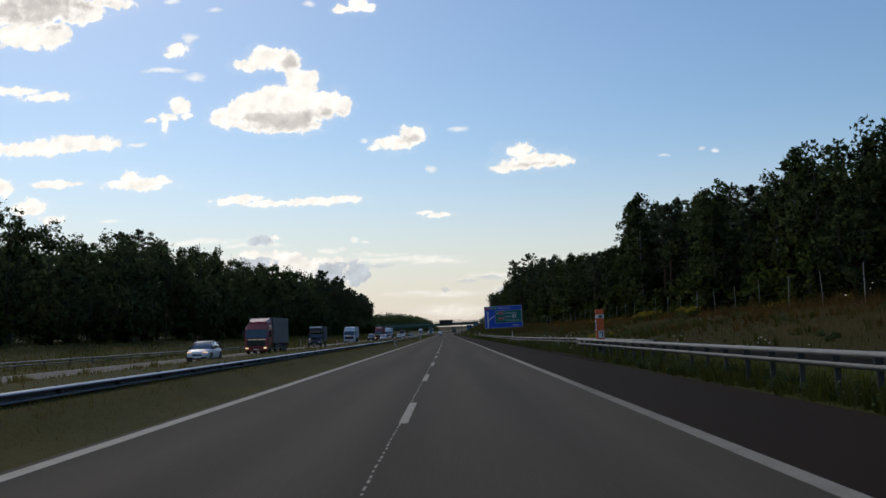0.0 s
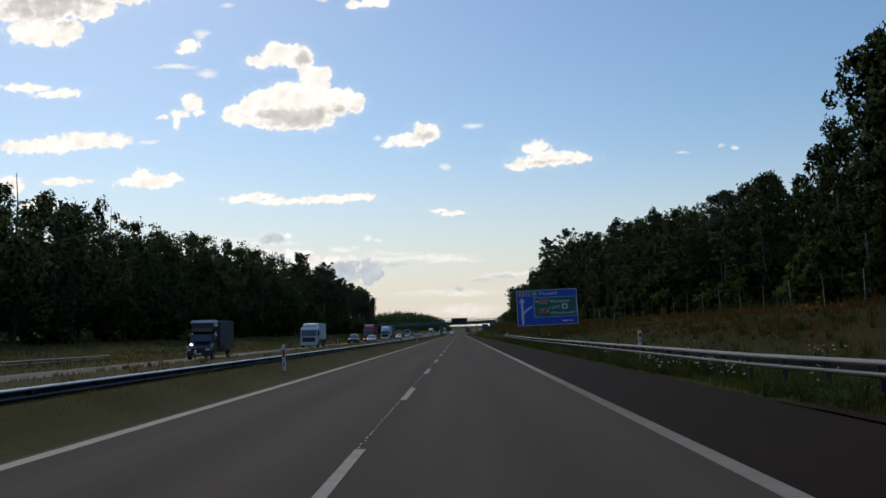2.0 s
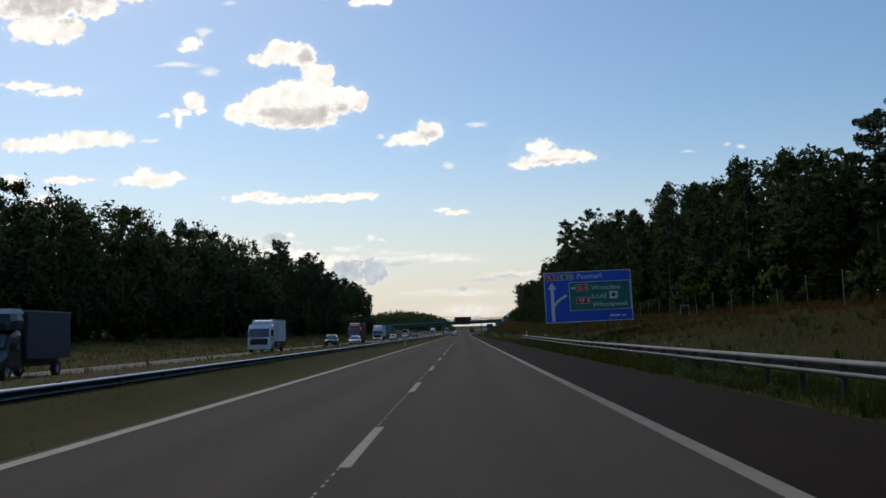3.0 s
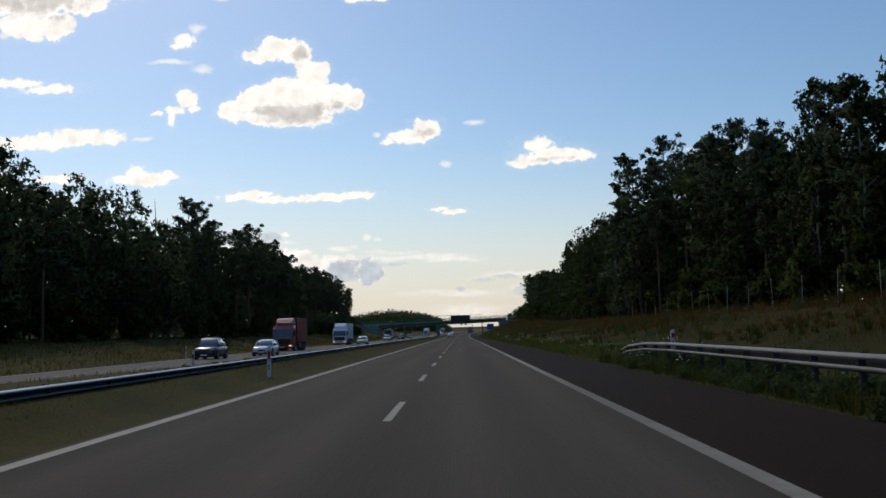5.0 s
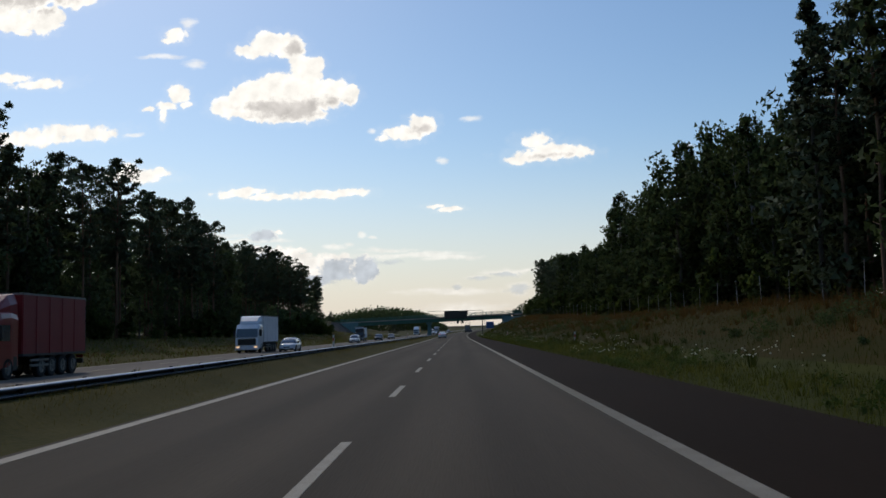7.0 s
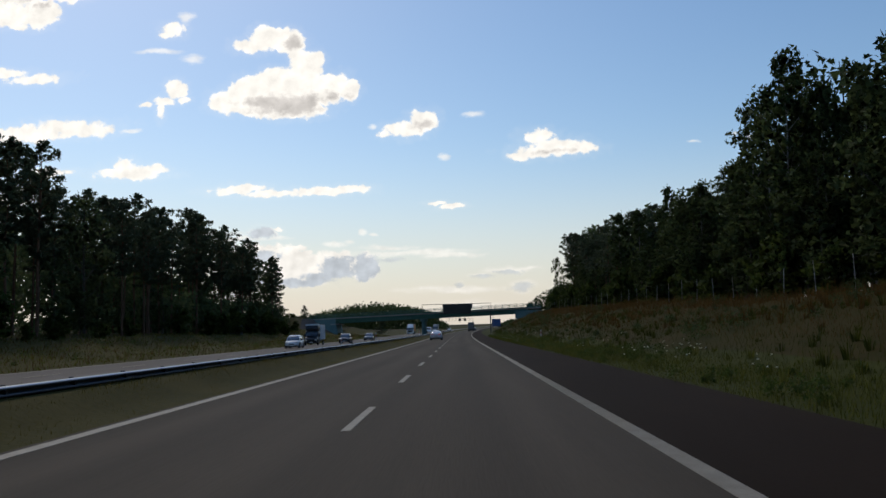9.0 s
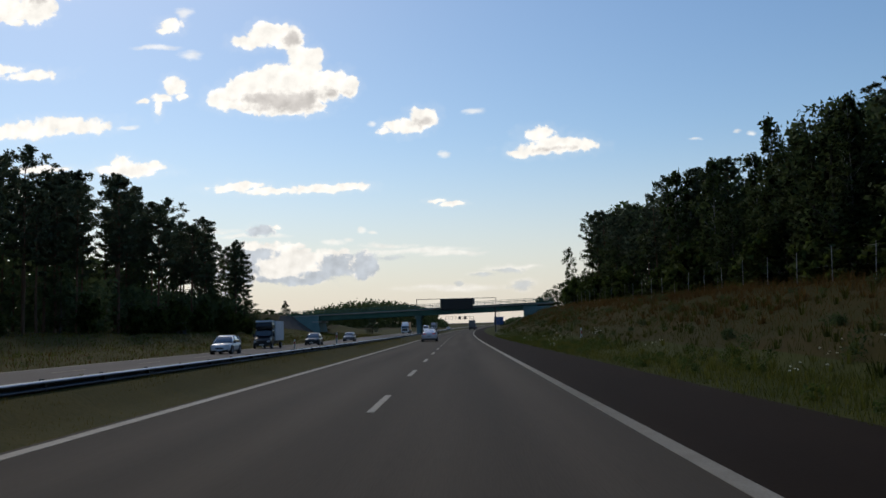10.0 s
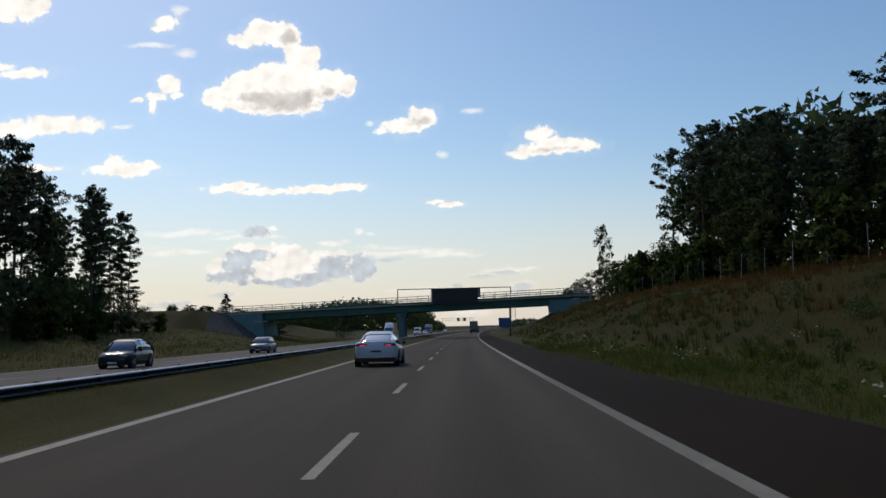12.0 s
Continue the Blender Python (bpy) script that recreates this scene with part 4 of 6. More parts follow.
for off, y, z in ((-4.9, 196, 0.13), (-7.6, 300, 0.36), (-7.8, 403, 0.36), (-7.8, 503, 0.36), (10.8, 306, 0.15), (10.9, 403.5, 0.25), (10.9, 503, 0.3),
                  (-23.2, 47, -0.25), (-23.2, 147, -0.25), (-23.2, 247, -0.25), (-23.2, 347, -0.25), (-23.2, 447, -0.25), (-13.6, 117, -0.25), (-13.6, 217, -0.25), (-13.6, 417, -0.2)):
    copy_thing(first, at(off, y, z))
# short posts that stand on the guard rail
for off, y in ((8.02, 101.2), (8.04, 196.6)):
    copy_thing(first, at(off, y, 0.76)).scale.z = 0.54


def flat(name, parent, material, x0, x1, z0, z1, y, label="", bev=0.0):
    return part(name, boxes((x0, x1, y, y + 0.01, z0, z1, bev)), material, parent, label)


def words(parent, text, x, z, size, y, material=SIGN_WHITE, width=None):
    me = text_mesh(text, size)
    me.transform(Matrix.Rotation(radians(90), 4, "X"))
    xs = [v.co.x for v in me.vertices]
    if width and xs:
        k = width / (max(xs) - min(xs))
        me.transform(Matrix.Diagonal((k, 1, 1, 1)))
    return part("lettering", me, material, parent, "white lettering", m=pose(x, y, z))


sign = thing("direction_sign", at(12.1, 177, 0.0, 0) @ pose(0, 0, 0, 0, -1.5, 0), "large blue motorway direction sign on steel posts", "road sign")
part("panel", boxes((-3.7, 3.7, 0.0, 0.06, 2.05, 6.35, 0.02)), SIGN_BLUE, sign)
fr = boxes((-3.7, 3.7, -0.008, 0.0, 6.29, 6.35), (-3.7, 3.7, -0.008, 0.0, 2.05, 2.11), (-3.7, -3.64, -0.008, 0.0, 2.11, 6.29), (3.64, 3.7, -0.008, 0.0, 2.11, 6.29))
part("border", fr, SIGN_WHITE, sign, "thin white border")
flat("green_field", sign, SIGN_GREEN, -1.55, 3.55, 3.05, 5.4, -0.012, "green inset field")
part("field_border", boxes((-1.6, 3.6, -0.016, -0.003, 5.4, 5.44), (-1.6, 3.6, -0.016, -0.003, 3.01, 3.05), (-1.6, -1.55, -0.016, -0.003, 3.05, 5.4), (3.55, 3.6, -0.016, -0.003, 3.05, 5.4)), SIGN_WHITE, sign)
bm = bmesh.new()
box(bm, -3.18, -2.9, -0.012, -0.002, 2.2, 4.95)
vs = [bm.verts.new(p) for p in ((-3.42, -0.012, 4.9), (-2.66, -0.012, 4.9), (-3.04, -0.012, 5.5))]
bm.faces.new(vs)
prev = None
for k in range(9):
    a = k / 8
    x, z = -2.95 + 1.15 * a ** 1.5, 3.3 + 1.05 * a ** 0.75
    w = 0.1
    pair = (bm.verts.new((x - w * 0.4, -0.012, z + w)), bm.verts.new((x + w * 0.4, -0.012, z - w)))
    if prev:
        bm.faces.new((prev[0], prev[1], pair[1], pair[0]))
    prev = pair
part("arrow", bm, SIGN_WHITE, sign, "white arrow with a branch to the side")
for x0, x1, z0, z1, mt, tx in ((-3.5, -2.62, 5.68, 6.14, SIGN_RED, "A 2"), (-2.42, -1.2, 5.68, 6.14, SIGN_GREEN, "E 30"), (-0.98, 0.02, 4.68, 5.2, SIGN_RED, "S14"), (-0.98, 0.1, 3.62, 4.1, SIGN_RED, "91")):
    flat("route_plate", sign, mt, x0, x1, z0, z1, -0.02, "small route number plate", 0.004)
    part("plate_rim", boxes((x0 - 0.03, x1 + 0.03, -0.016, -0.002, z1, z1 + 0.03), (x0 - 0.03, x1 + 0.03, -0.016, -0.002, z0 - 0.03, z0), (x0 - 0.03, x0, -0.016, -0.002, z0, z1), (x1, x1 + 0.03, -0.016, -0.002, z0, z1)), SIGN_WHITE, sign)
    words(sign, tx, x0 + 0.12, z0 + 0.09, 0.46, -0.024, width=x1 - x0 - 0.24)
words(sign, "Pozna\u0144", -0.9, 5.72, 0.58, -0.006, width=2.1)
words(sign, "Wroc\u0142aw", 0.28, 4.72, 0.56, -0.016, width=2.5)
words(sign, "\u0141\u00f3d\u017a", 0.28, 4.02, 0.56, -0.016, width=1.3)
words(sign, "W\u0142oc\u0142awek", 0.28, 3.3, 0.56, -0.016, width=3.1)
flat("exit_plate", sign, SIGN_WHITE, -1.42, -1.08, 4.86, 5.02, -0.02, "tiny white exit mark", 0.004)
flat("symbol_plate", sign, SIGN_WHITE, 1.8, 2.5, 3.92, 4.56, -0.02, "white square symbol plate", 0.01)
part("symbol", boxes((1.96, 2.34, -0.026, -0.019, 4.16, 4.3), (2.07, 2.23, -0.026, -0.019, 4.06, 4.42)), BLACK, sign, "dark symbol")
flat("distance_plate", sign, SIGN_BLUE, 1.4, 3.5, 2.2, 2.75, -0.012, "small distance plate")
part("distance_marks", boxes((1.75, 2.6, -0.02, -0.011, 2.4, 2.58), (2.75, 3.1, -0.02, -0.011, 2.4, 2.54)), SIGN_WHITE, sign, "unreadable white marks")
for x in (-1.2, 1.5):
    part("post", tube(bmesh.new(), (x, 0.14, -0.2), (x, 0.14, 6.2), 0.09, 0.09, 10), STEEL_DULL, sign)
for z in (2.6, 4.2, 5.8):
    part("brace", boxes((-3.6, 3.6, 0.062, 0.11, z - 0.04, z + 0.04)), STEEL_DULL, sign)

back_sign = thing("road_sign", at(-38.3, 460, 0.6), "grey-blue road sign seen from behind at the wood's edge", "road sign")
part("panel", boxes((-1.45, 1.45, 0.0, 0.05, 0.45, 2.6, 0.02)), TARP_GREY, back_sign)
for x in (-0.9, 0.9):
    part("post", tube(bmesh.new(), (x, -0.08, -0.6), (x, -0.08, 2.5), 0.05, 0.05, 8), STEEL_DULL, back_sign)

box1 = thing("cabinet", at(21.5, 183, 1.9), "small grey steel cabinet frame on the bank", "cabinet")
part("case", boxes((-0.35, 0.35, -0.2, 0.2, 0.1, 1.3, 0.03)), BLACK, box1, "dark inside")
for s in ((-0.42, -0.34), (0.34, 0.42)):
    part("frame_post", boxes((*s, -0.26, -0.2, -0.2, 1.45, 0.008)), CONCRETE, box1, "pale frame post")
part("frame_bar", boxes((-0.42, 0.42, -0.26, -0.2, 1.45, 1.53, 0.008)), CONCRETE, box1, "pale frame bar")

sos = thing("emergency_column", at(8.56, 46.4, 0.0), "orange emergency telephone column behind the guard rail", "emergency phone")
part("body", boxes((-0.26, 0.26, -0.2, 0.2, 0.8, 2.3, 0.03)), ORANGE, sos)
part("plinth", boxes((-0.2, 0.2, -0.15, 0.15, 0.0, 0.8, 0.02)), BLACK, sos, "dark steel plinth")
part("cap", boxes((-0.28, 0.28, -0.22, 0.22, 2.3, 2.52, 0.03)), ORANGE, sos)
part("head_band", boxes((-0.265, 0.265, -0.207, 0.205, 2.02, 2.24, 0.01)), SIGN_WHITE, sos, "white band with dark lettering bar")
part("lettering", boxes((-0.1, 0.16, -0.215, -0.206, 2.06, 2.19)), BLACK, sos, "dark bar of lettering")
part("symbol_plate", boxes((-0.16, 0.22, -0.212, -0.2, 0.95, 1.35, 0.006)), SIGN_WHITE, sos, "white telephone symbol plate")
bm = boxes((-0.08, 0.16, -0.22, -0.211, 1.22, 1.28))
box(bm, 0.08, 0.15, -0.22, -0.211, 1.02, 1.22)
part("symbol", bm, BLACK, sos, "dark telephone symbol")
part("speaker_box", boxes((-0.31, -0.255, -0.14, 0.14, 1.35, 1.95, 0.01)), SIGN_WHITE, sos, "white framed speaking panel")
part("speaker_grille", boxes((-0.316, -0.309, -0.09, 0.09, 1.45, 1.85)), BLACK, sos)
part("footing", boxes((-0.45, 0.45, -0.45, 0.45, -0.3, 0.03, 0.03)), CONCRETE, sos, "concrete footing")

sos.scale = (0.74, 0.84, 0.935)
fence = thing("wire_fence", label="pale wire fence on slim posts along the bank's top", category="fence")
pm = bpy.data.meshes.new("post")
bm = tube(bmesh.new(), (0, 0, -0.3), (0, 0, 2.0), 0.024, 0.02, 6)
bm.to_mesh(pm)
bm.free()
fr_ = random.Random(5)
FENCE_PALE = mat("pale_fence_post", (0.26, 0.25, 0.225), (0.45, 0.435, 0.4), scale=2, fine=20, rough=0.85, bump=0.1)
FENCE_Y = [10 + 5.2 * k for k in range(99)]
for y in FENCE_Y:
    g = float(ground(np.array(22.3), np.array(y)))
    p_ = part("post", pm, FENCE_PALE, fence, m=at(22.3, y, g) @ pose(0, 0, 0, fr_.uniform(-3, 3), fr_.uniform(-3, 3), 0))
for hgt in (0.9, 1.8):
    bm = bmesh.new()
    for a, b in zip(FENCE_Y[:-1], FENCE_Y[1:]):
        pa = at(22.3, a, float(ground(np.array(22.3), np.array(a))) + hgt).translation
        pb = at(22.3, b, float(ground(np.array(22.3), np.array(b))) + hgt).translation
        tube(bm, pa, pb, 0.0016, 0.0016, 3)
    part("wire", bm, STEEL_DULL, fence)

# ---- overpass and gantry ----
bridge = thing("overpass", at(0, 564, 0), "green steel girder road bridge crossing the motorway", "bridge")
RAMP = 0.024
SKEW = -0.2


def across(x, z, dy=0.0):
    """A point of the bridge x metres across, which is skewed and falls away to the far side."""
    return Vector((x, SKEW * x + dy, z + RAMP * x))


def beam_across(x0, x1, dy0, dy1, z0, z1):
    bm = bmesh.new()
    vs = [bm.verts.new(across(x, z, d)) for x in (x0, x1) for d in (dy0, dy1) for z in (z0, z1)]
    for f in ((0, 1, 3, 2), (4, 6, 7, 5), (0, 4, 5, 1), (2, 3, 7, 6), (0, 2, 6, 4), (1, 5, 7, 3)):
        bm.faces.new([vs[i] for i in f])
    bmesh.ops.recalc_face_normals(bm, faces=bm.faces)
    return bm


part("girder", beam_across(-40, 20, 0.0, 0.5, 5.15, 6.3), DECK_GREEN, bridge, "green steel girder")
part("girder", beam_across(-40, 20, 9.0, 9.5, 5.15, 6.3), DECK_GREEN, bridge)
part("girder_flange", beam_across(-40, 20, -0.12, 0.62, 5.07, 5.15), DECK_GREEN, bridge)
part("girder_flange", beam_across(-40, 20, 8.9, 9.62, 5.07, 5.15), DECK_GREEN, bridge)
part("deck", beam_across(-46, 24, -0.9, 10.4, 6.3, 6.6), CONCRETE, bridge, "concrete deck slab")
part("kerb", beam_across(-46, 24, -1.0, -0.6, 6.6, 6.78), DECK_GREEN, bridge)
for z in (7.05, 7.35, 7.75):
    part("rail", beam_across(-46, 24, -0.86, -0.77, z, z + 0.09), DECK_GREEN, bridge)
    part("rail", beam_across(-46, 24, 10.2, 10.27, z, z + 0.06), DECK_GREEN, bridge)
for k in range(35):
    x = -45 + 2.0 * k
    part("rail_post", beam_across(x, x + 0.1, -0.87, -0.77, 6.6, 7.83), DECK_GREEN, bridge)
    part("rail_post", beam_across(x, x + 0.09, 10.18, 10.28, 6.6, 7.83), STEEL_DULL, bridge)
for k in range(21):
    x = -41 + 3.0 * k
    part("stiffener", beam_across(x, x + 0.06, -0.1, 0.0, 5.15, 6.3), DECK_GREEN, bridge)
px = -10.2
pier_z = RAMP * px
for d in (1.2, 7.6):
    bm = bmesh.new()
    box(bm, px - 0.55, px + 0.55, SKEW * px + d - 0.5, SKEW * px + d + 0.5, -0.6, 4.35 + pier_z, 0.12)
    box(bm, px - 0.95, px + 0.95, SKEW * px + d - 0.7, SKEW * px + d + 0.7, 4.3 + pier_z, 5.06 + pier_z, 0.06)
    part("pier", bm, CONCRETE_BLUE, bridge, "blue-grey concrete pier with a widened head")


def plate(points, thick):
    """A wall with the given outline (x, z) in the plane of the bridge's near side."""
    bm = bmesh.new()
    a = [bm.verts.new((x, SKEW * x - 0.9, z)) for x, z in points]
    b = [bm.verts.new((x, SKEW * x - 0.9 + thick, z)) for x, z in points]
    n = len(points)
    bm.faces.new(a), bm.faces.new(b[::-1])
    for i in range(n):
        bm.faces.new((a[i], b[i], b[(i + 1) % n], a[(i + 1) % n]))
    bmesh.ops.recalc_face_normals(bm, faces=bm.faces)
    return bm


part("abutment", plate(((17.3, 3.4), (17.1, 6.25), (24.2, 6.3), (24.2, -0.5), (18.2, -0.5)), 11.3), CONCRETE_BLUE, bridge, "pale blue-grey concrete abutment")
part("bearing_block", plate(((16.6, 4.2), (16.6, 6.3), (17.3, 6.4), (17.3, 4.0)), 0.8), CONCRETE_BLUE, bridge)
part("abutment", plate(((-36.9, 3.95), (-36.9, 5.55), (-45.5, 5.4), (-45.5, -0.5), (-35.9, -0.5), (-36.3, 1.2)), 11.3), CONCRETE_BLUE, bridge, "blue-green concrete abutment under the deck's end")
part("bearing_seat", plate(((-36.0, 3.72), (-36.0, 3.95), (-38.5, 3.95), (-38.5, 3.72)), 10.9), CONCRETE, bridge)
# cone of pitched stone in front of the far abutment
bm = bmesh.new()
rows = []
for z, x0, x1, dy in ((5.75, -47.5, -44.4, -1.0), (4.3, -47.6, -42.6, -2.4), (2.4, -47.3, -39.9, -4.6), (0.5, -46.6, -36.9, -7.0), (-0.4, -46.4, -36.0, -8.0)):
    rows.append([bm.verts.new((x0 + (x1 - x0) * k / 6, SKEW * (x0 + (x1 - x0) * k / 6) + (dy if k < 6 else -0.95) * (1 - 0.25 * (k / 6) ** 3 if k < 6 else 1), z)) for k in range(7)])
for a, b in zip(rows[:-1], rows[1:]):
    for k in range(6):
        bm.faces.new((a[k], b[k], b[k + 1], a[k + 1]))
bmesh.ops.recalc_face_normals(bm, faces=bm.faces)
part("slope_paving", bm, STONE_PITCH, bridge, "cone of grey-brown stone pitching")
# pitched stone slopes below the deck
for face, foot, z0, name in ((17.8, 10.5, 4.2, "slope_paving"), (-36.0, -30.5, 1.2, "slope_paving")):
    bm = bmesh.new()
    ends = [[bm.verts.new((x, SKEW * x + d, z)) for x, z in ((face, z0), (foot, 0.05), (foot, -0.8), (face, -0.8))] for d in (-3.5, 13)]
    bm.faces.new(ends[0]), bm.faces.new(ends[1][::-1])
    for k in range(4):
        bm.faces.new((ends[0][k], ends[0][(k + 1) % 4], ends[1][(k + 1) % 4], ends[1][k]))
    bmesh.ops.recalc_face_normals(bm, faces=bm.faces)
    part(name, bm, SWARD if face < 0 else EARTH, bridge, "pitched slope below the deck")


def gantry(y, o0, o1, z0, z1, board, label, foot=True, lamps=False):
    g = thing("sign_gantry", at(0, y), label, "sign gantry")
    bm = bmesh.new()
    for z in (z0, z1):
        for d in (0, 0.5):
            box(bm, o0, o1, d - 0.05, d + 0.05, z - 0.06, z + 0.06)
    part("truss", bm, STEEL_DULL, g, "grey steel frame")
    n = 2 if not lamps else 9
    for k in range(n):
        x = o0 + (o1 - o0) * k / (n - 1)
        part("upright", boxes((x - 0.06, x + 0.06, -0.05, 0.55, z0 - 0.06, z1 + 0.06)), STEEL_DULL, g)
    b0, b1, bz0, bz1 = board
    if not lamps:
        part("message_board", boxes((b0, b1, -0.45, 0.3, bz0, bz1, 0.04)), BLACK, g, "large unlit black message board")
        part("board_rim", boxes((b0 - 0.08, b1 + 0.08, -0.4, 0.25, bz1, bz1 + 0.1), (b1, b1 + 0.45, -0.3, 0.2, bz0 + 1.2, bz1), (b0 - 0.3, b0, -0.3, 0.2, bz0 + 0.6, bz1)), STEEL, g, "steel frame round the board")
    else:
        for x in (b0, b1):
            part("message_board", boxes((x - 0.9, x + 0.9, -0.4, 0.1, bz0, bz1, 0.04)), BLACK, g, "small unlit black lane board")
    if foot:
        for x in ((o1 - 0.2,) if not lamps else (o0, o1)):
            bm = boxes((x - 0.15, x + 0.15, -0.15, 0.15, -0.4, z0, 0.02))
            part("column", bm, STEEL_DULL, g, "steel column")
    return g


main_gantry = gantry(556, -9.9, 9.6, 6.15, 8.6, (-3.8, 3.95, 5.8, 8.55), "steel gantry frame with a large black message board")
bm = bmesh.new()
for z in np.arange(0.5, 5.4, 0.35):
    tube(bm, (9.55, -0.3, z), (10.3, -0.3, z), 0.02, 0.02, 4)
for x in (9.55, 10.3):
    tube(bm, (x, -0.3, 0), (x, -0.3, 5.4), 0.035, 0.035, 5)
part("ladder", bm, STEEL, main_gantry, "slim steel access ladder")
gantry(985, -28.0, -7.5, 6.2, 7.8, (-17.5, -13.5, 5.8, 8.0), "distant steel gantry with small lane boards", lamps=True)

far_sign = thing("direction_sign", at(13.2, 800, 0.0), "distant blue direction sign beside the road", "road sign")
part("panel", boxes((-2.4, 2.4, 0, 0.08, 1.8, 5.8, 0.03)), SIGN_DULL, far_sign)
for x in (-1.4, 1.4):
    part("post", tube(bmesh.new(), (x, 0.1, -0.3), (x, 0.1, 5.6), 0.1, 0.1, 8), STEEL_DULL, far_sign)


# ---- vehicles ----
def loft(rings, close=False):
    """Skin over rings of points of the same count; both ends are capped."""
    bm = bmesh.new()
    rows = [[bm.verts.new(p) for p in r] for r in rings]
    n = len(rings[0])
    for a, b in zip(rows[:-1], rows[1:]):
        for j in range(n - 1 + bool(close)):
            k = (j + 1) % n
            bm.faces.new((a[j], a[k], b[k], b[j]))
    for r in (rows[0], rows[-1]):
        bm.faces.new(r)
    bmesh.ops.recalc_face_normals(bm, faces=bm.faces)
    return bm


def wheel(parent, x, y, r, w, rim=ALLOY):
    side = 1 if x > 0 else -1
    hub = part("wheel", tyre_mesh(r, w), RUBBER, parent, "black rubber tyre", smooth=False, m=pose(x, y, r))
    bm = bmesh.new()
    m = Matrix.Rotation(radians(90), 4, "Y")
    bmesh.ops.create_cone(bm, cap_ends=True, segments=18, radius1=r * 0.62, radius2=r * 0.62, depth=w * 0.9, matrix=m)
    for k in range(5):
        a = k * 1.2566
        tube(bm, (side * w * 0.47, 0, 0), (side * w * 0.47, r * 0.58 * math.cos(a), r * 0.58 * math.sin(a)), r * 0.09, r * 0.07, 5)
    part("rim", bm, rim, hub, "metal rim")


TYRES = {}


def tyre_mesh(r, w):
    if (r, w) not in TYRES:
        bm = bmesh.new()
        prof = [(-w / 2, r * 0.6), (-w / 2, r * 0.9), (-w * 0.38, r), (w * 0.38, r), (w / 2, r * 0.9), (w / 2, r * 0.6)]
        rings = [[(x, q * math.cos(a), q * math.sin(a)) for x, q in prof] for a in [6.2832 * k / 20 for k in range(20)]]
        rows = [[bm.verts.new(p) for p in ring] for ring in rings]
        for i in range(20):
            a, b = rows[i], rows[(i + 1) % 20]
            for j in range(5):
                bm.faces.new((a[j], a[j + 1], b[j + 1], b[j]))
        me = bpy.data.meshes.new("tyre")
        bm.to_mesh(me)
        bm.free()
        TYRES[(r, w)] = me
    return TYRES[(r, w)]


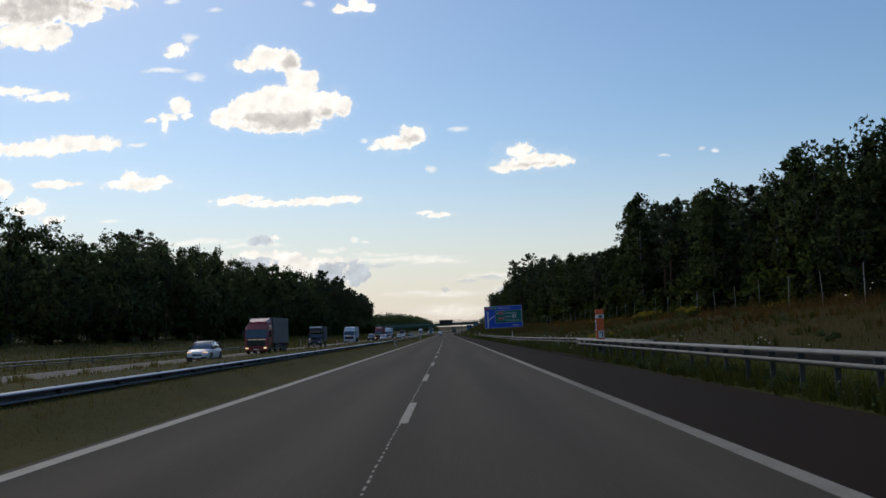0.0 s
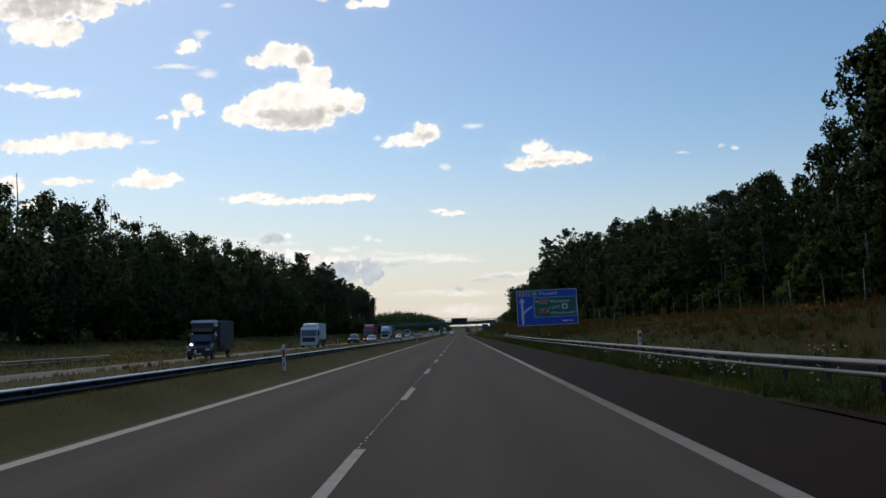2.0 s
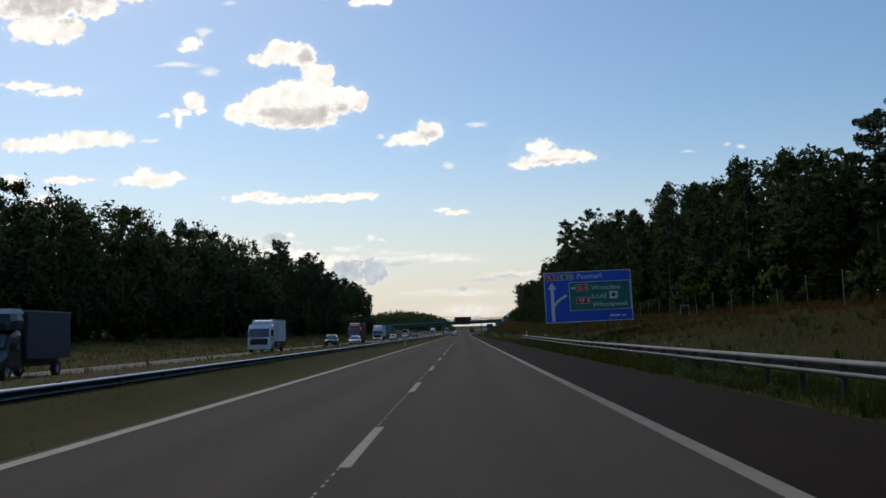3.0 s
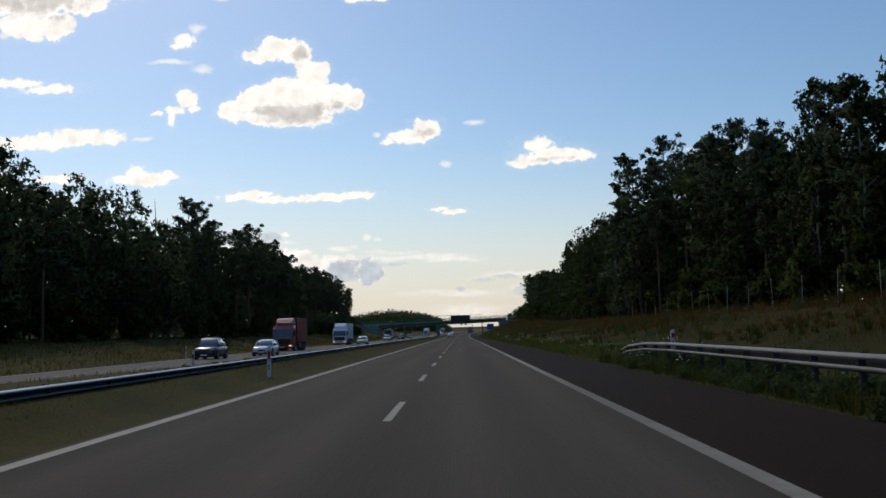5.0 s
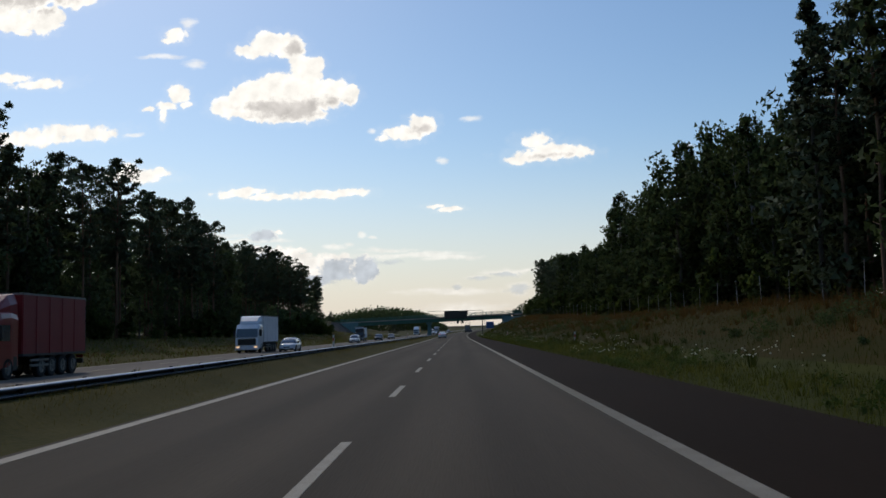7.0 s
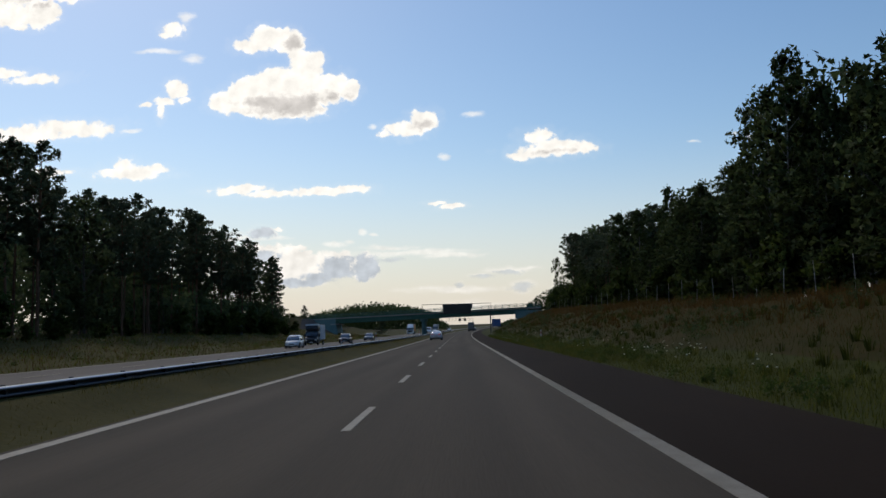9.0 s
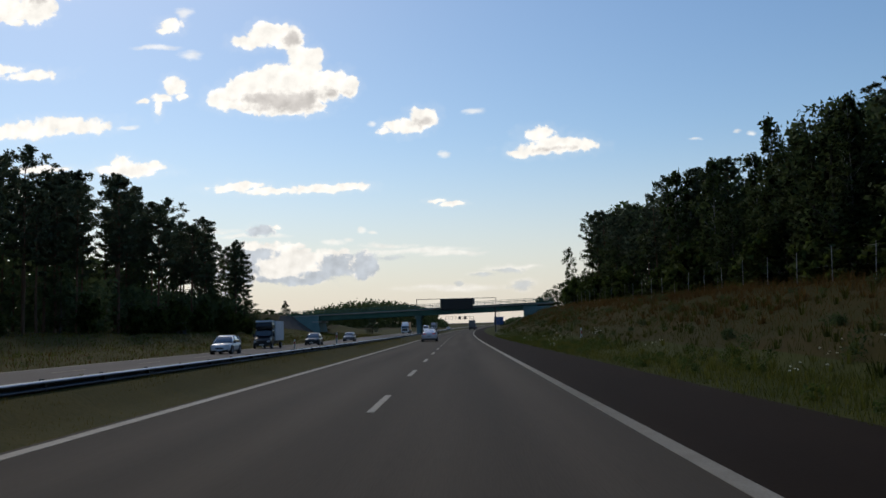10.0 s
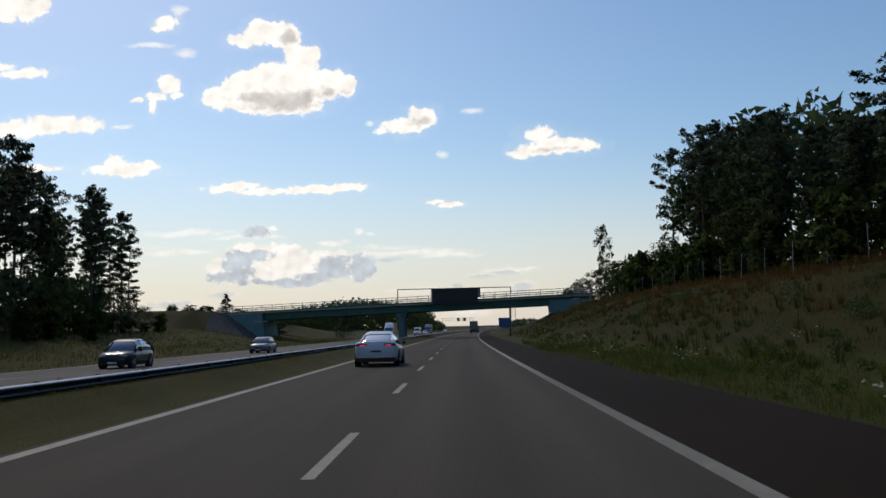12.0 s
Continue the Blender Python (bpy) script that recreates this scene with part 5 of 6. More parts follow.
def car(m, label, paint_, L=4.6, W=1.82, H=1.44, style="sedan", lit=False, tail_lit=False, roof=None):
    """A passenger car, its nose along +y, standing on z = 0."""
    ob = thing("car", m, label, "car", "cars on the motorway")
    hw, hl = W / 2, L / 2
    belt = 0.62 * H if style != "suv" else 0.6 * H
    lo = 0.2 if style != "suv" else 0.27
    deck = {"sedan": 0.71, "hatch": 0.64, "suv": 0.62}[style] * H
    st = [(-hl, 0.5, deck * 0.8, 0.80), (-hl + 0.06, 0.3, deck * 0.98, 0.88), (-hl + 0.35, lo, deck, 0.96), (-hl * 0.5, lo, belt + 0.03, 1.0), (0, lo, belt, 1.0),
          (hl * 0.42, lo, belt * 0.985, 1.0), (hl * 0.7, lo, belt * 0.93, 0.98), (hl - 0.3, lo, belt * 0.86, 0.93), (hl - 0.07, 0.25, belt * 0.74, 0.84), (hl, 0.36, belt * 0.6, 0.74)]
    rings = []
    for y, z0, z1, k in st:
        w = hw * k
        half = [(w * 0.86, z0), (w * 0.97, z0 + 0.1), (w, z0 + (z1 - z0) * 0.45), (w * 0.985, z0 + (z1 - z0) * 0.7), (w * 0.95, z1 - 0.06), (w * 0.87, z1), (w * 0.45, z1 + 0.025)]
        rings.append([(x, y, z) for x, z in half] + [(-x, y, z) for x, z in reversed(half)])
    part("body", loft(rings, True), paint_, ob, smooth=True)
    if style == "sedan":
        g = [(-hl + 0.45, 0.05), (-hl + 0.9, 0.42), (-hl + 1.4, 0.8), (-hl * 0.2, 1.0), (0.12, 0.985), (hl * 0.24, 0.78), (hl * 0.36, 0.45), (hl * 0.52, 0.0)]
    else:
        g = [(-hl + 0.1, 0.0), (-hl + 0.25, 0.45), (-hl + 0.5, 0.88), (-hl * 0.4, 1.0), (0.1, 0.99), (hl * 0.2, 0.82), (hl * 0.33, 0.45), (hl * 0.47, 0.0)]
    rr = []
    for y, t in g:
        z = belt - 0.04 + (H - belt + 0.04) * t
        taper = 1 - (0.16 if style == "sedan" else 0.04) * max(0.0, -y / hl)
        base = (0.89 if style == "sedan" else 0.92) * taper
        wr = hw * (base - (0.27 if style == "sedan" else 0.23) * t)
        wm = hw * (base - 0.1 * t)
        half = [(hw * base, belt - 0.05), (wm, belt - 0.05 + (z - belt + 0.05) * 0.5), (wr, z - 0.05 * t), (wr * 0.72, z)]
        rr.append([(x, y, zz) for x, zz in half] + [(-x, y, zz) for x, zz in reversed(half)])
    part("glasshouse", loft(rr, True), GLASS_BRIGHT if style == "sedan" else GLASS_DARK, ob, "dark tinted glass", smooth=True)
    top = [[(x * 1.02, y, z + 0.014) for x, y, z in r[2:6]] for r in rr[2:6]]
    bm = bmesh.new()
    rows = [[bm.verts.new(p) for p in r] for r in top]
    for a, b in zip(rows[:-1], rows[1:]):
        for j in range(3):
            bm.faces.new((a[j], a[j + 1], b[j + 1], b[j]))
    part("roof", bm, roof or paint_, ob, smooth=True)
    for sgn in (0, 3):
        s = 1 if sgn == 0 else -1
        for i0, i1 in ((2, 0), (5, 7)):
            bm = tube(bmesh.new(), top[i0 - 2][sgn], (s * abs(rr[i1][0][0]) * 1.01, rr[i1][0][1] * 0.98, belt - 0.02), 0.045, 0.06, 5)
            part("pillar", bm, roof or paint_, ob, smooth=True)
        bm = tube(bmesh.new(), (s * abs(rr[3][2][0]) * 1.01, -0.05, H - 0.05), (s * abs(rr[3][0][0]) * 1.02, 0.0, belt - 0.03), 0.035, 0.04, 5)
        part("pillar", bm, BLACK, ob, "black middle pillar", smooth=True)
    part("lower_trim", boxes((-hw * 0.9, hw * 0.9, -hl + 0.03, -hl + 0.5, 0.22, 0.42, 0.05), (-hw * 0.8, hw * 0.8, hl - 0.4, hl - 0.01, 0.2, 0.42, 0.05), (-hw * 0.97, hw * 0.97, -hl * 0.55, hl * 0.5, 0.16, 0.25, 0.03)), BLACK, ob, "black lower trim")
    rad = 0.33 if style != "suv" else 0.37
    for y in (-hl * 0.6, hl * 0.62):
        for s in (-1, 1):
            arch = bmesh.new()
            bmesh.ops.create_cone(arch, cap_ends=True, segments=20, radius1=rad * 1.13, radius2=rad * 1.13, depth=0.24, matrix=Matrix.Translation((s * (hw - 0.105), y, rad)) @ Matrix.Rotation(radians(90), 4, "Y"))
            part("wheel_arch", arch, BLACK, ob)
            wheel(ob, s * (hw - 0.09), y, rad, 0.22)
    for s in (-1, 1):
        bm = boxes((min(s * hw * 0.42, s * hw * 0.86), max(s * hw * 0.42, s * hw * 0.86), hl - 0.24, hl - 0.03, belt * 0.7, belt * 0.79, 0.03))
        part("headlight", bm, LAMP_LIT if lit else LAMP_CLEAR, ob, "clear headlight")
        bm = boxes((min(s * hw * 0.36, s * hw * 0.9), max(s * hw * 0.36, s * hw * 0.9), -hl - 0.005, -hl + 0.2, deck * (0.82 if style == "sedan" else 0.76), deck * 0.93, 0.03))
        tl = part("tail_light", bm, LAMP_RED, ob, "red tail light")
        if tail_lit:
            part("lamp_strip", boxes((min(s * hw * 0.45, s * hw * 0.7), max(s * hw * 0.45, s * hw * 0.7), -hl - 0.015, -hl, deck * 0.85, deck * 0.88)), TAIL_LIT, tl, "lit red strip")
        bm = boxes((min(s * (hw - 0.03), s * (hw + 0.15)), max(s * (hw - 0.03), s * (hw + 0.15)), hl * 0.3, hl * 0.3 + 0.1, belt - 0.02, belt + 0.12, 0.04))
        part("mirror", bm, BLACK, ob, "black door mirror")
        for dy in (-0.85, 0.15):
            part("door_handle", boxes((min(s * hw * 0.985, s * (hw + 0.02)), max(s * hw * 0.985, s * (hw + 0.02)), dy, dy + 0.18, belt * 0.84, belt * 0.87, 0.008)), CHROME, ob, "chrome door handle")
    part("grille", boxes((-hw * 0.4, hw * 0.4, hl - 0.06, hl + 0.005, belt * 0.45, belt * 0.62, 0.02)), BLACK, ob, "black grille")
    part("number_plate", boxes((-0.26, 0.26, -hl - 0.012, -hl + 0.04, deck * 0.56, deck * 0.68)), WHITE_PLASTIC, ob, "white plate with a dark bar")
    part("number_plate", boxes((-0.26, 0.26, hl - 0.05, hl + 0.015, belt * 0.3, belt * 0.4)), WHITE_PLASTIC, ob, "white plate")
    part("plate_marks", boxes((-0.2, 0.22, -hl - 0.017, -hl - 0.01, deck * 0.59, deck * 0.65)), BLACK, ob, "dark bar of characters")
    part("boot_trim", boxes((-hw * 0.6, hw * 0.6, -hl - 0.006, -hl + 0.05, 0.38, 0.4)), CHROME, ob, "bright bumper strip")
    return ob


def lorry(m, label, cab, load, L=12.5, lit=False, dark_cab=False, box_h=3.9, spoiler=True):
    """A lorry with a box body, its nose along +y."""
    ob = thing("truck", m, label, "truck", "trucks on the motorway")
    hl = L / 2
    f = hl
    rings = []
    for y, z0, z1, w in ((f - 2.3, 0.5, 2.95, 1.2), (f - 1.6, 0.45, 3.05, 1.23), (f - 0.75, 0.42, 2.98, 1.23), (f - 0.28, 0.4, 2.55, 1.22), (f - 0.08, 0.38, 1.55, 1.2), (f, 0.38, 1.2, 1.16)):
        half = [(w * 0.92, z0), (w, z0 + 0.15), (w, z1 - 0.3), (w * 0.96, z1 - 0.08), (w * 0.8, z1)]
        rings.append([(x, y, z) for x, z in half] + [(-x, y, z) for x, z in reversed(half)])
    part("cab", loft(rings, True), cab, ob)
    vs = bmesh.new()
    q = [vs.verts.new(p) for p in ((-1.1, f - 0.06, 1.62), (1.1, f - 0.06, 1.62), (1.08, f - 0.27, 2.5), (-1.08, f - 0.27, 2.5))]
    vs.faces.new(q)
    bmesh.ops.solidify(vs, geom=vs.faces[:], thickness=0.03)
    part("windscreen", vs, GLASS_DARK, ob, "dark windscreen", m=pose(0, 0.03, 0))
    part("side_window", boxes((-1.245, -1.2, f - 1.5, f - 0.55, 1.7, 2.45, 0.02)), GLASS_DARK, ob)
    part("side_window", boxes((1.2, 1.245, f - 1.5, f - 0.55, 1.7, 2.45, 0.02)), GLASS_DARK, ob)
    part("grille", boxes((-0.95, 0.95, f - 0.05, f + 0.015, 0.8, 1.45, 0.02)), BLACK, ob, "black radiator grille")
    part("grille_bar", boxes((-0.9, 0.9, f, f + 0.03, 1.42, 1.5, 0.01)), CHROME, ob, "bright bar above the grille")
    part("bumper", boxes((-1.22, 1.22, f - 0.3, f + 0.06, 0.32, 0.75, 0.06)), cab, ob)
    part("number_plate", boxes((-0.26, 0.26, f + 0.058, f + 0.07, 0.42, 0.53)), WHITE_PLASTIC, ob, "white plate")
    for s in (-1, 1):
        part("headlight", boxes((min(s * 0.75, s * 1.1), max(s * 0.75, s * 1.1), f + 0.03, f + 0.075, 0.52, 0.7, 0.02)), LAMP_LIT if lit else LAMP_CLEAR, ob, "headlight")
        part("mirror", boxes((min(s * 1.24, s * 1.48), max(s * 1.24, s * 1.48), f - 0.4, f - 0.22, 1.75, 2.4, 0.04)), BLACK, ob, "tall black mirror")
        part("step_panel", boxes((min(s * 1.1, s * 1.22), max(s * 1.1, s * 1.22), f - 2.2, f - 1.75, 0.4, 1.05, 0.03)), STEEL_DULL, ob)
    if spoiler:
        rings = []
        for y, z1, w in ((f - 2.3, box_h - 0.05, 1.16), (f - 1.7, box_h - 0.15, 1.12), (f - 1.0, 3.3, 1.0), (f - 0.8, 3.05, 0.95)):
            half = [(w, 2.9), (w * 0.98, (2.9 + z1) / 2), (w * 0.85, z1)]
            rings.append([(x, y, z) for x, z in half] + [(-x, y, z) for x, z in reversed(half)])
        part("roof_spoiler", loft(rings, True), cab, ob, "roof air deflector")
    part("box_body", boxes((-1.27, 1.27, -hl, f - 2.55, 1.05, box_h, 0.04)), load, ob, "tall box body")
    part("roof_edge", boxes((-1.285, 1.285, -hl - 0.01, f - 2.54, box_h - 0.1, box_h + 0.02, 0.02)), STEEL, ob, "bright top rail")
    part("bottom_rail", boxes((-1.285, 1.285, -hl - 0.01, f - 2.54, 1.0, 1.14, 0.02)), STEEL_DULL, ob)
    for k in range(1, 5):
        y = -hl + (L - 2.55) * k / 5
        part("side_strap", boxes((-1.29, -1.26, y, y + 0.06, 1.1, box_h - 0.1), (1.26, 1.29, y, y + 0.06, 1.1, box_h - 0.1)), load, ob)
    part("chassis", boxes((-0.5, 0.5, -hl + 0.2, f - 1.0, 0.6, 1.0), (-1.2, 1.2, -hl + 0.05, -hl + 0.2, 0.5, 0.75)), BLACK, ob, "dark chassis")
    for s in (-1, 1):
        for z in (0.5, 0.75):
            part("side_guard", boxes((min(s * 1.2, s * 1.25), max(s * 1.2, s * 1.25), -hl + 4.2 if L > 9 else -hl + 2.6, f - 3.4, z, z + 0.12, 0.02)), STEEL, ob, "bright side guard bar")
    axles = [f - 1.35, f - 4.6 if L > 9 else -hl + 1.6] + ([-hl + 1.4, -hl + 2.6, -hl + 3.8] if L > 9 else [])
    for y in axles:
        for s in (-1, 1):
            wheel(ob, s * 1.08, y, 0.5, 0.3, STEEL)
    for s in (-1, 1):
        part("tail_light", boxes((min(s * 0.8, s * 1.15), max(s * 0.8, s * 1.15), -hl - 0.02, -hl + 0.05, 0.78, 0.94, 0.01)), LAMP_RED, ob, "red tail light")
    part("rear_frame", boxes((-1.27, -1.2, -hl - 0.03, -hl, 1.05, box_h), (1.2, 1.27, -hl - 0.03, -hl, 1.05, box_h), (-0.03, 0.03, -hl - 0.03, -hl, 1.05, box_h)), STEEL_DULL, ob)
    return ob


def van(m, label, paint_, L=5.9, H=2.55, lit=False):
    ob = thing("van", m, label, "van", "vans on the motorway")
    hl = L / 2
    rings = []
    for y, z0, z1, w in ((-hl, 0.35, H - 0.15, 0.9), (-hl + 0.1, 0.3, H - 0.02, 0.97), (0.2, 0.28, H, 1.0), (hl - 2.0, 0.28, H - 0.05, 1.0), (hl - 1.55, 0.28, H - 0.3, 0.99), (hl - 0.95, 0.3, 1.42, 0.99), (hl - 0.2, 0.32, 1.12, 0.94), (hl, 0.38, 0.85, 0.86)):
        half = [(w * 0.94, z0), (w, z0 + 0.12), (w, z0 + (z1 - z0) * 0.5), (w * (0.95 if z1 > 1.8 else 0.97), z1 - 0.12), (w * 0.82, z1)]
        rings.append([(x, y, z) for x, z in half] + [(-x, y, z) for x, z in reversed(half)])
    part("body", loft(rings, True), paint_, ob)
    bm = bmesh.new()
    q = [bm.verts.new(p) for p in ((-0.88, hl - 0.93, 1.46), (0.88, hl - 0.93, 1.46), (0.8, hl - 1.52, H - 0.32), (-0.8, hl - 1.52, H - 0.32))]
    bm.faces.new(q)
    bmesh.ops.solidify(bm, geom=bm.faces[:], thickness=0.03)
    part("windscreen", bm, GLASS_DARK, ob, "dark windscreen", m=pose(0, 0.04, 0.02))
    for s in (-1, 1):
        part("side_window", boxes((min(s * 0.97, s * 1.008), max(s * 0.97, s * 1.008), hl - 2.3, hl - 1.4, 1.4, 2.0, 0.02)), GLASS_DARK, ob)
        part("headlight", boxes((min(s * 0.6, s * 0.9), max(s * 0.6, s * 0.9), hl - 0.22, hl - 0.04, 0.78, 0.98, 0.03)), LAMP_LIT if lit else LAMP_CLEAR, ob)
        part("mirror", boxes((min(s * 1.0, s * 1.2), max(s * 1.0, s * 1.2), hl - 1.45, hl - 1.3, 1.3, 1.65, 0.04)), BLACK, ob)
        for y in (-hl + 1.15, hl - 0.95):
            wheel(ob, s * 0.9, y, 0.35, 0.22)
    part("bumper", boxes((-0.95, 0.95, hl - 0.35, hl + 0.03, 0.28, 0.6, 0.06)), BLACK, ob, "black bumper")
    part("grille", boxes((-0.5, 0.5, hl - 0.1, hl + 0.012, 0.62, 0.8, 0.02)), BLACK, ob)
    part("number_plate", boxes((-0.26, 0.26, hl + 0.028, hl + 0.04, 0.4, 0.51)), WHITE_PLASTIC, ob, "white plate")
    return ob


def box_van(m, label, cab, load, pod, L=7.0, lit=False):
    """A van cab with a sleeping pod on its roof and a tall box body behind."""
    ob = thing("truck", m, label, "delivery truck", "trucks on the motorway")
    f = L / 2
    rings = []
    for y, z0, z1, w in ((f - 2.1, 0.45, 2.3, 0.98), (f - 1.7, 0.42, 2.3, 1.0), (f - 1.2, 0.4, 2.05, 1.0), (f - 0.85, 0.38, 1.4, 1.0), (f - 0.25, 0.36, 1.12, 0.97), (f, 0.36, 0.9, 0.88)):
        half = [(w * 0.94, z0), (w, z0 + 0.15), (w, z1 - 0.35), (w * 0.93, z1 - 0.08), (w * 0.8, z1)]
        rings.append([(x, y, z) for x, z in half] + [(-x, y, z) for x, z in reversed(half)])
    part("cab", loft(rings, True), cab, ob)
    bm = bmesh.new()
    bm.faces.new([bm.verts.new(p) for p in ((-0.86, f - 0.83, 1.42), (0.86, f - 0.83, 1.42), (0.78, f - 1.2, 2.02), (-0.78, f - 1.2, 2.02))])
    bmesh.ops.solidify(bm, geom=bm.faces[:], thickness=0.03)
    part("windscreen", bm, GLASS_DARK, ob, "dark windscreen", m=pose(0, 0.05, 0.02))
    rings = []
    for y, z1, w in ((f - 2.4, 3.05, 1.0), (f - 1.7, 3.1, 1.0), (f - 1.2, 2.98, 0.95), (f - 1.0, 2.5, 0.85)):
        half = [(w, 2.2), (w, (2.2 + z1) / 2), (w * 0.93, z1 - 0.08), (w * 0.8, z1)]
        rings.append([(x, y, z) for x, z in half] + [(-x, y, z) for x, z in reversed(half)])
    part("sleeping_pod", loft(rings, True), cab, ob, "raised sleeping pod on the cab's roof")
    part("pod_roof", boxes((-0.97, 0.97, f - 2.38, f - 1.12, 2.84, 3.16, 0.09)), pod, ob, "white roof of the pod")
    part("grille", boxes((-0.5, 0.5, f - 0.06, f + 0.012, 0.6, 0.86, 0.02)), BLACK, ob, "black grille")
    part("bumper", boxes((-0.96, 0.96, f - 0.3, f + 0.03, 0.3, 0.56, 0.05)), BLACK, ob, "black bumper")
    part("number_plate", boxes((-0.26, 0.26, f + 0.028, f + 0.04, 0.38, 0.49)), WHITE_PLASTIC, ob, "white plate")
    part("box_body", boxes((-1.08, 1.08, -f, f - 2.42, 0.85, 3.1, 0.04)), load, ob, "tall box body")
    part("roof_edge", boxes((-1.095, 1.095, -f - 0.01, f - 2.41, 3.03, 3.12, 0.02)), STEEL, ob, "bright top rail")
    part("chassis", boxes((-0.5, 0.5, -f + 0.1, f - 1.0, 0.5, 0.84)), BLACK, ob, "dark chassis")
    for s in (-1, 1):
        part("side_window", boxes((min(s * 0.97, s * 1.012), max(s * 0.97, s * 1.012), f - 1.95, f - 1.2, 1.35, 1.9, 0.02)), GLASS_DARK, ob)
        part("headlight", boxes((min(s * 0.55, s * 0.88), max(s * 0.55, s * 0.88), f - 0.2, f + 0.005, 0.68, 0.9, 0.03)), LAMP_LIT if lit else LAMP_CLEAR, ob)
        part("mirror", boxes((min(s * 1.0, s * 1.22), max(s * 1.0, s * 1.22), f - 1.25, f - 1.1, 1.3, 1.65, 0.04)), BLACK, ob)
        for y in (-f + 1.3, f - 0.8):
            wheel(ob, s * 0.92, y, 0.36, 0.24)
    return ob


LANE_A, LANE_B = -16.7, -20.3
car(at(-1.95, 440.4), "white saloon car with lit red tail lights in the overtaking lane", PAINT_WHITE, 4.69, 1.83, 1.44, "sedan", tail_lit=True)
car(at(LANE_A - 1.0, 68, -0.27, 180), "white hatchback coming along the opposite carriageway", PAINT_WHITE, 4.2, 1.78, 1.5, "hatch", lit=True, roof=PAINT_BLACK)
lorry(at(LANE_B + 1.6, 97, -0.27, 180), "red lorry with a grey curtain-sided body", PAINT_RED, TARP_GREY, 11.5, lit=True, box_h=3.7)
lorry(at(LANE_B, 199, -0.27, 180), "small white box lorry on the opposite carriageway", PAINT_WHITE, BOX_WHITE, 8.0, box_h=3.5)
box_van(at(LANE_B + 0.6, 142, -0.27, 180), "dark delivery truck with a raised white cab roof", PAINT_BLACK, TARP_NAVY, PAINT_WHITE)
car(at(LANE_B + 1.0, 241, -0.27, 180), "black off-road car with headlights on", PAINT_BLACK, 4.3, 1.88, 1.72, "suv")
car(at(LANE_A, 250, -0.27, 180), "small white car with black roof pillars", PAINT_WHITE, 4.2, 1.78, 1.45, "hatch")
lorry(at(LANE_B + 0.7, 277, -0.27, 180), "all red lorry with a red curtain-sided body", PAINT_RED, TARP_RED, 9.5, lit=True)
lorry(at(LANE_B, 332, -0.27, 180), "white lorry with a pale box body", PAINT_WHITE, BOX_WHITE, 10.0, lit=True)
car(at(LANE_A, 332, -0.27, 180), "white car on the opposite carriageway", PAINT_WHITE, 4.4, 1.8, 1.46, "hatch")
car(at(LANE_B + 1.4, 413, -0.27, 180), "white crossover car on the opposite carriageway", PAINT_WHITE, 4.4, 1.82, 1.6, "suv")
car(at(-17.6, 452.5, -0.27, 180), "black crossover car on the opposite carriageway", PAINT_BLACK, 4.4, 1.84, 1.6, "suv")
car(at(-17.2, 486, -0.27, 180), "grey hatchback on the opposite carriageway", PAINT_GREY, 4.2, 1.8, 1.48, "hatch")
box_van(at(LANE_B, 437, -0.27, 180), "black delivery truck with a white box body", PAINT_BLACK, BOX_WHITE, PAINT_WHITE)
lorry(at(LANE_B, 650, -0.27, 180), "lorry with a pale orange body", PAINT_WHITE, TARP_ORANGE, 11.0)
van(at(LANE_A, 700, -0.27, 180), "white van on the opposite carriageway", PAINT_WHITE)
car(at(LANE_A, 735, -0.27, 180), "white car far along the opposite carriageway", PAINT_WHITE, style="hatch")
lorry(at(LANE_B, 800, -0.27, 180), "dark lorry far along the opposite carriageway", PAINT_GREY, TARP_GREY, 12)
car(at(LANE_A, 860, -0.27, 180), "white car far along the opposite carriageway", PAINT_WHITE, style="hatch")
lorry(at(1.95, 705), "grey lorry driving ahead in the near lane", PAINT_GREY, TARP_GREY, 13.0)
car(at(1.95, 760), "dark car driving ahead in the near lane", PAINT_BLACK, style="hatch", tail_lit=True)

# ---- clouds: a far backdrop of broken cumulus ----
DOME = 4880.0
au = np.radians(np.linspace(-42, 42, 57))
av = np.radians(np.linspace(-0.6, 27, 25))
ga, ge = np.meshgrid(au, av)
dome_v = np.stack([DOME * np.sin(ga) * np.cos(ge), DOME * np.cos(ga) * np.cos(ge), DOME * np.sin(ge)], -1).reshape(-1, 3)
gi = np.arange(24)[:, None] * 57 + np.arange(56)[None]
dome = mesh_from("backdrop", dome_v, np.stack([gi, gi + 1, gi + 58, gi + 57], -1).reshape(-1, 4))
cm = bpy.data.materials.new("clouds")
cm.use_nodes = True
cn, cl = cm.node_tree.nodes, cm.node_tree.links
cn.clear()


def node(kind, *inputs, op=None, **fixed):
    """A node whose inputs are linked from sockets or set to values; gives its first output."""
    n = cn.new(kind)
    if op:
        n.operation = op
    for i, v in enumerate(inputs):
        if v is None:
            continue
        if isinstance(v, bpy.types.NodeSocket):
            cl.new(v, n.inputs[i])
        else:
            n.inputs[i].default_value = v
    for k, v in fixed.items():
        n.inputs[k].default_value = v
    return n.outputs[0]


def calc(op, *v):
    return node("ShaderNodeMath", *v, op=op)


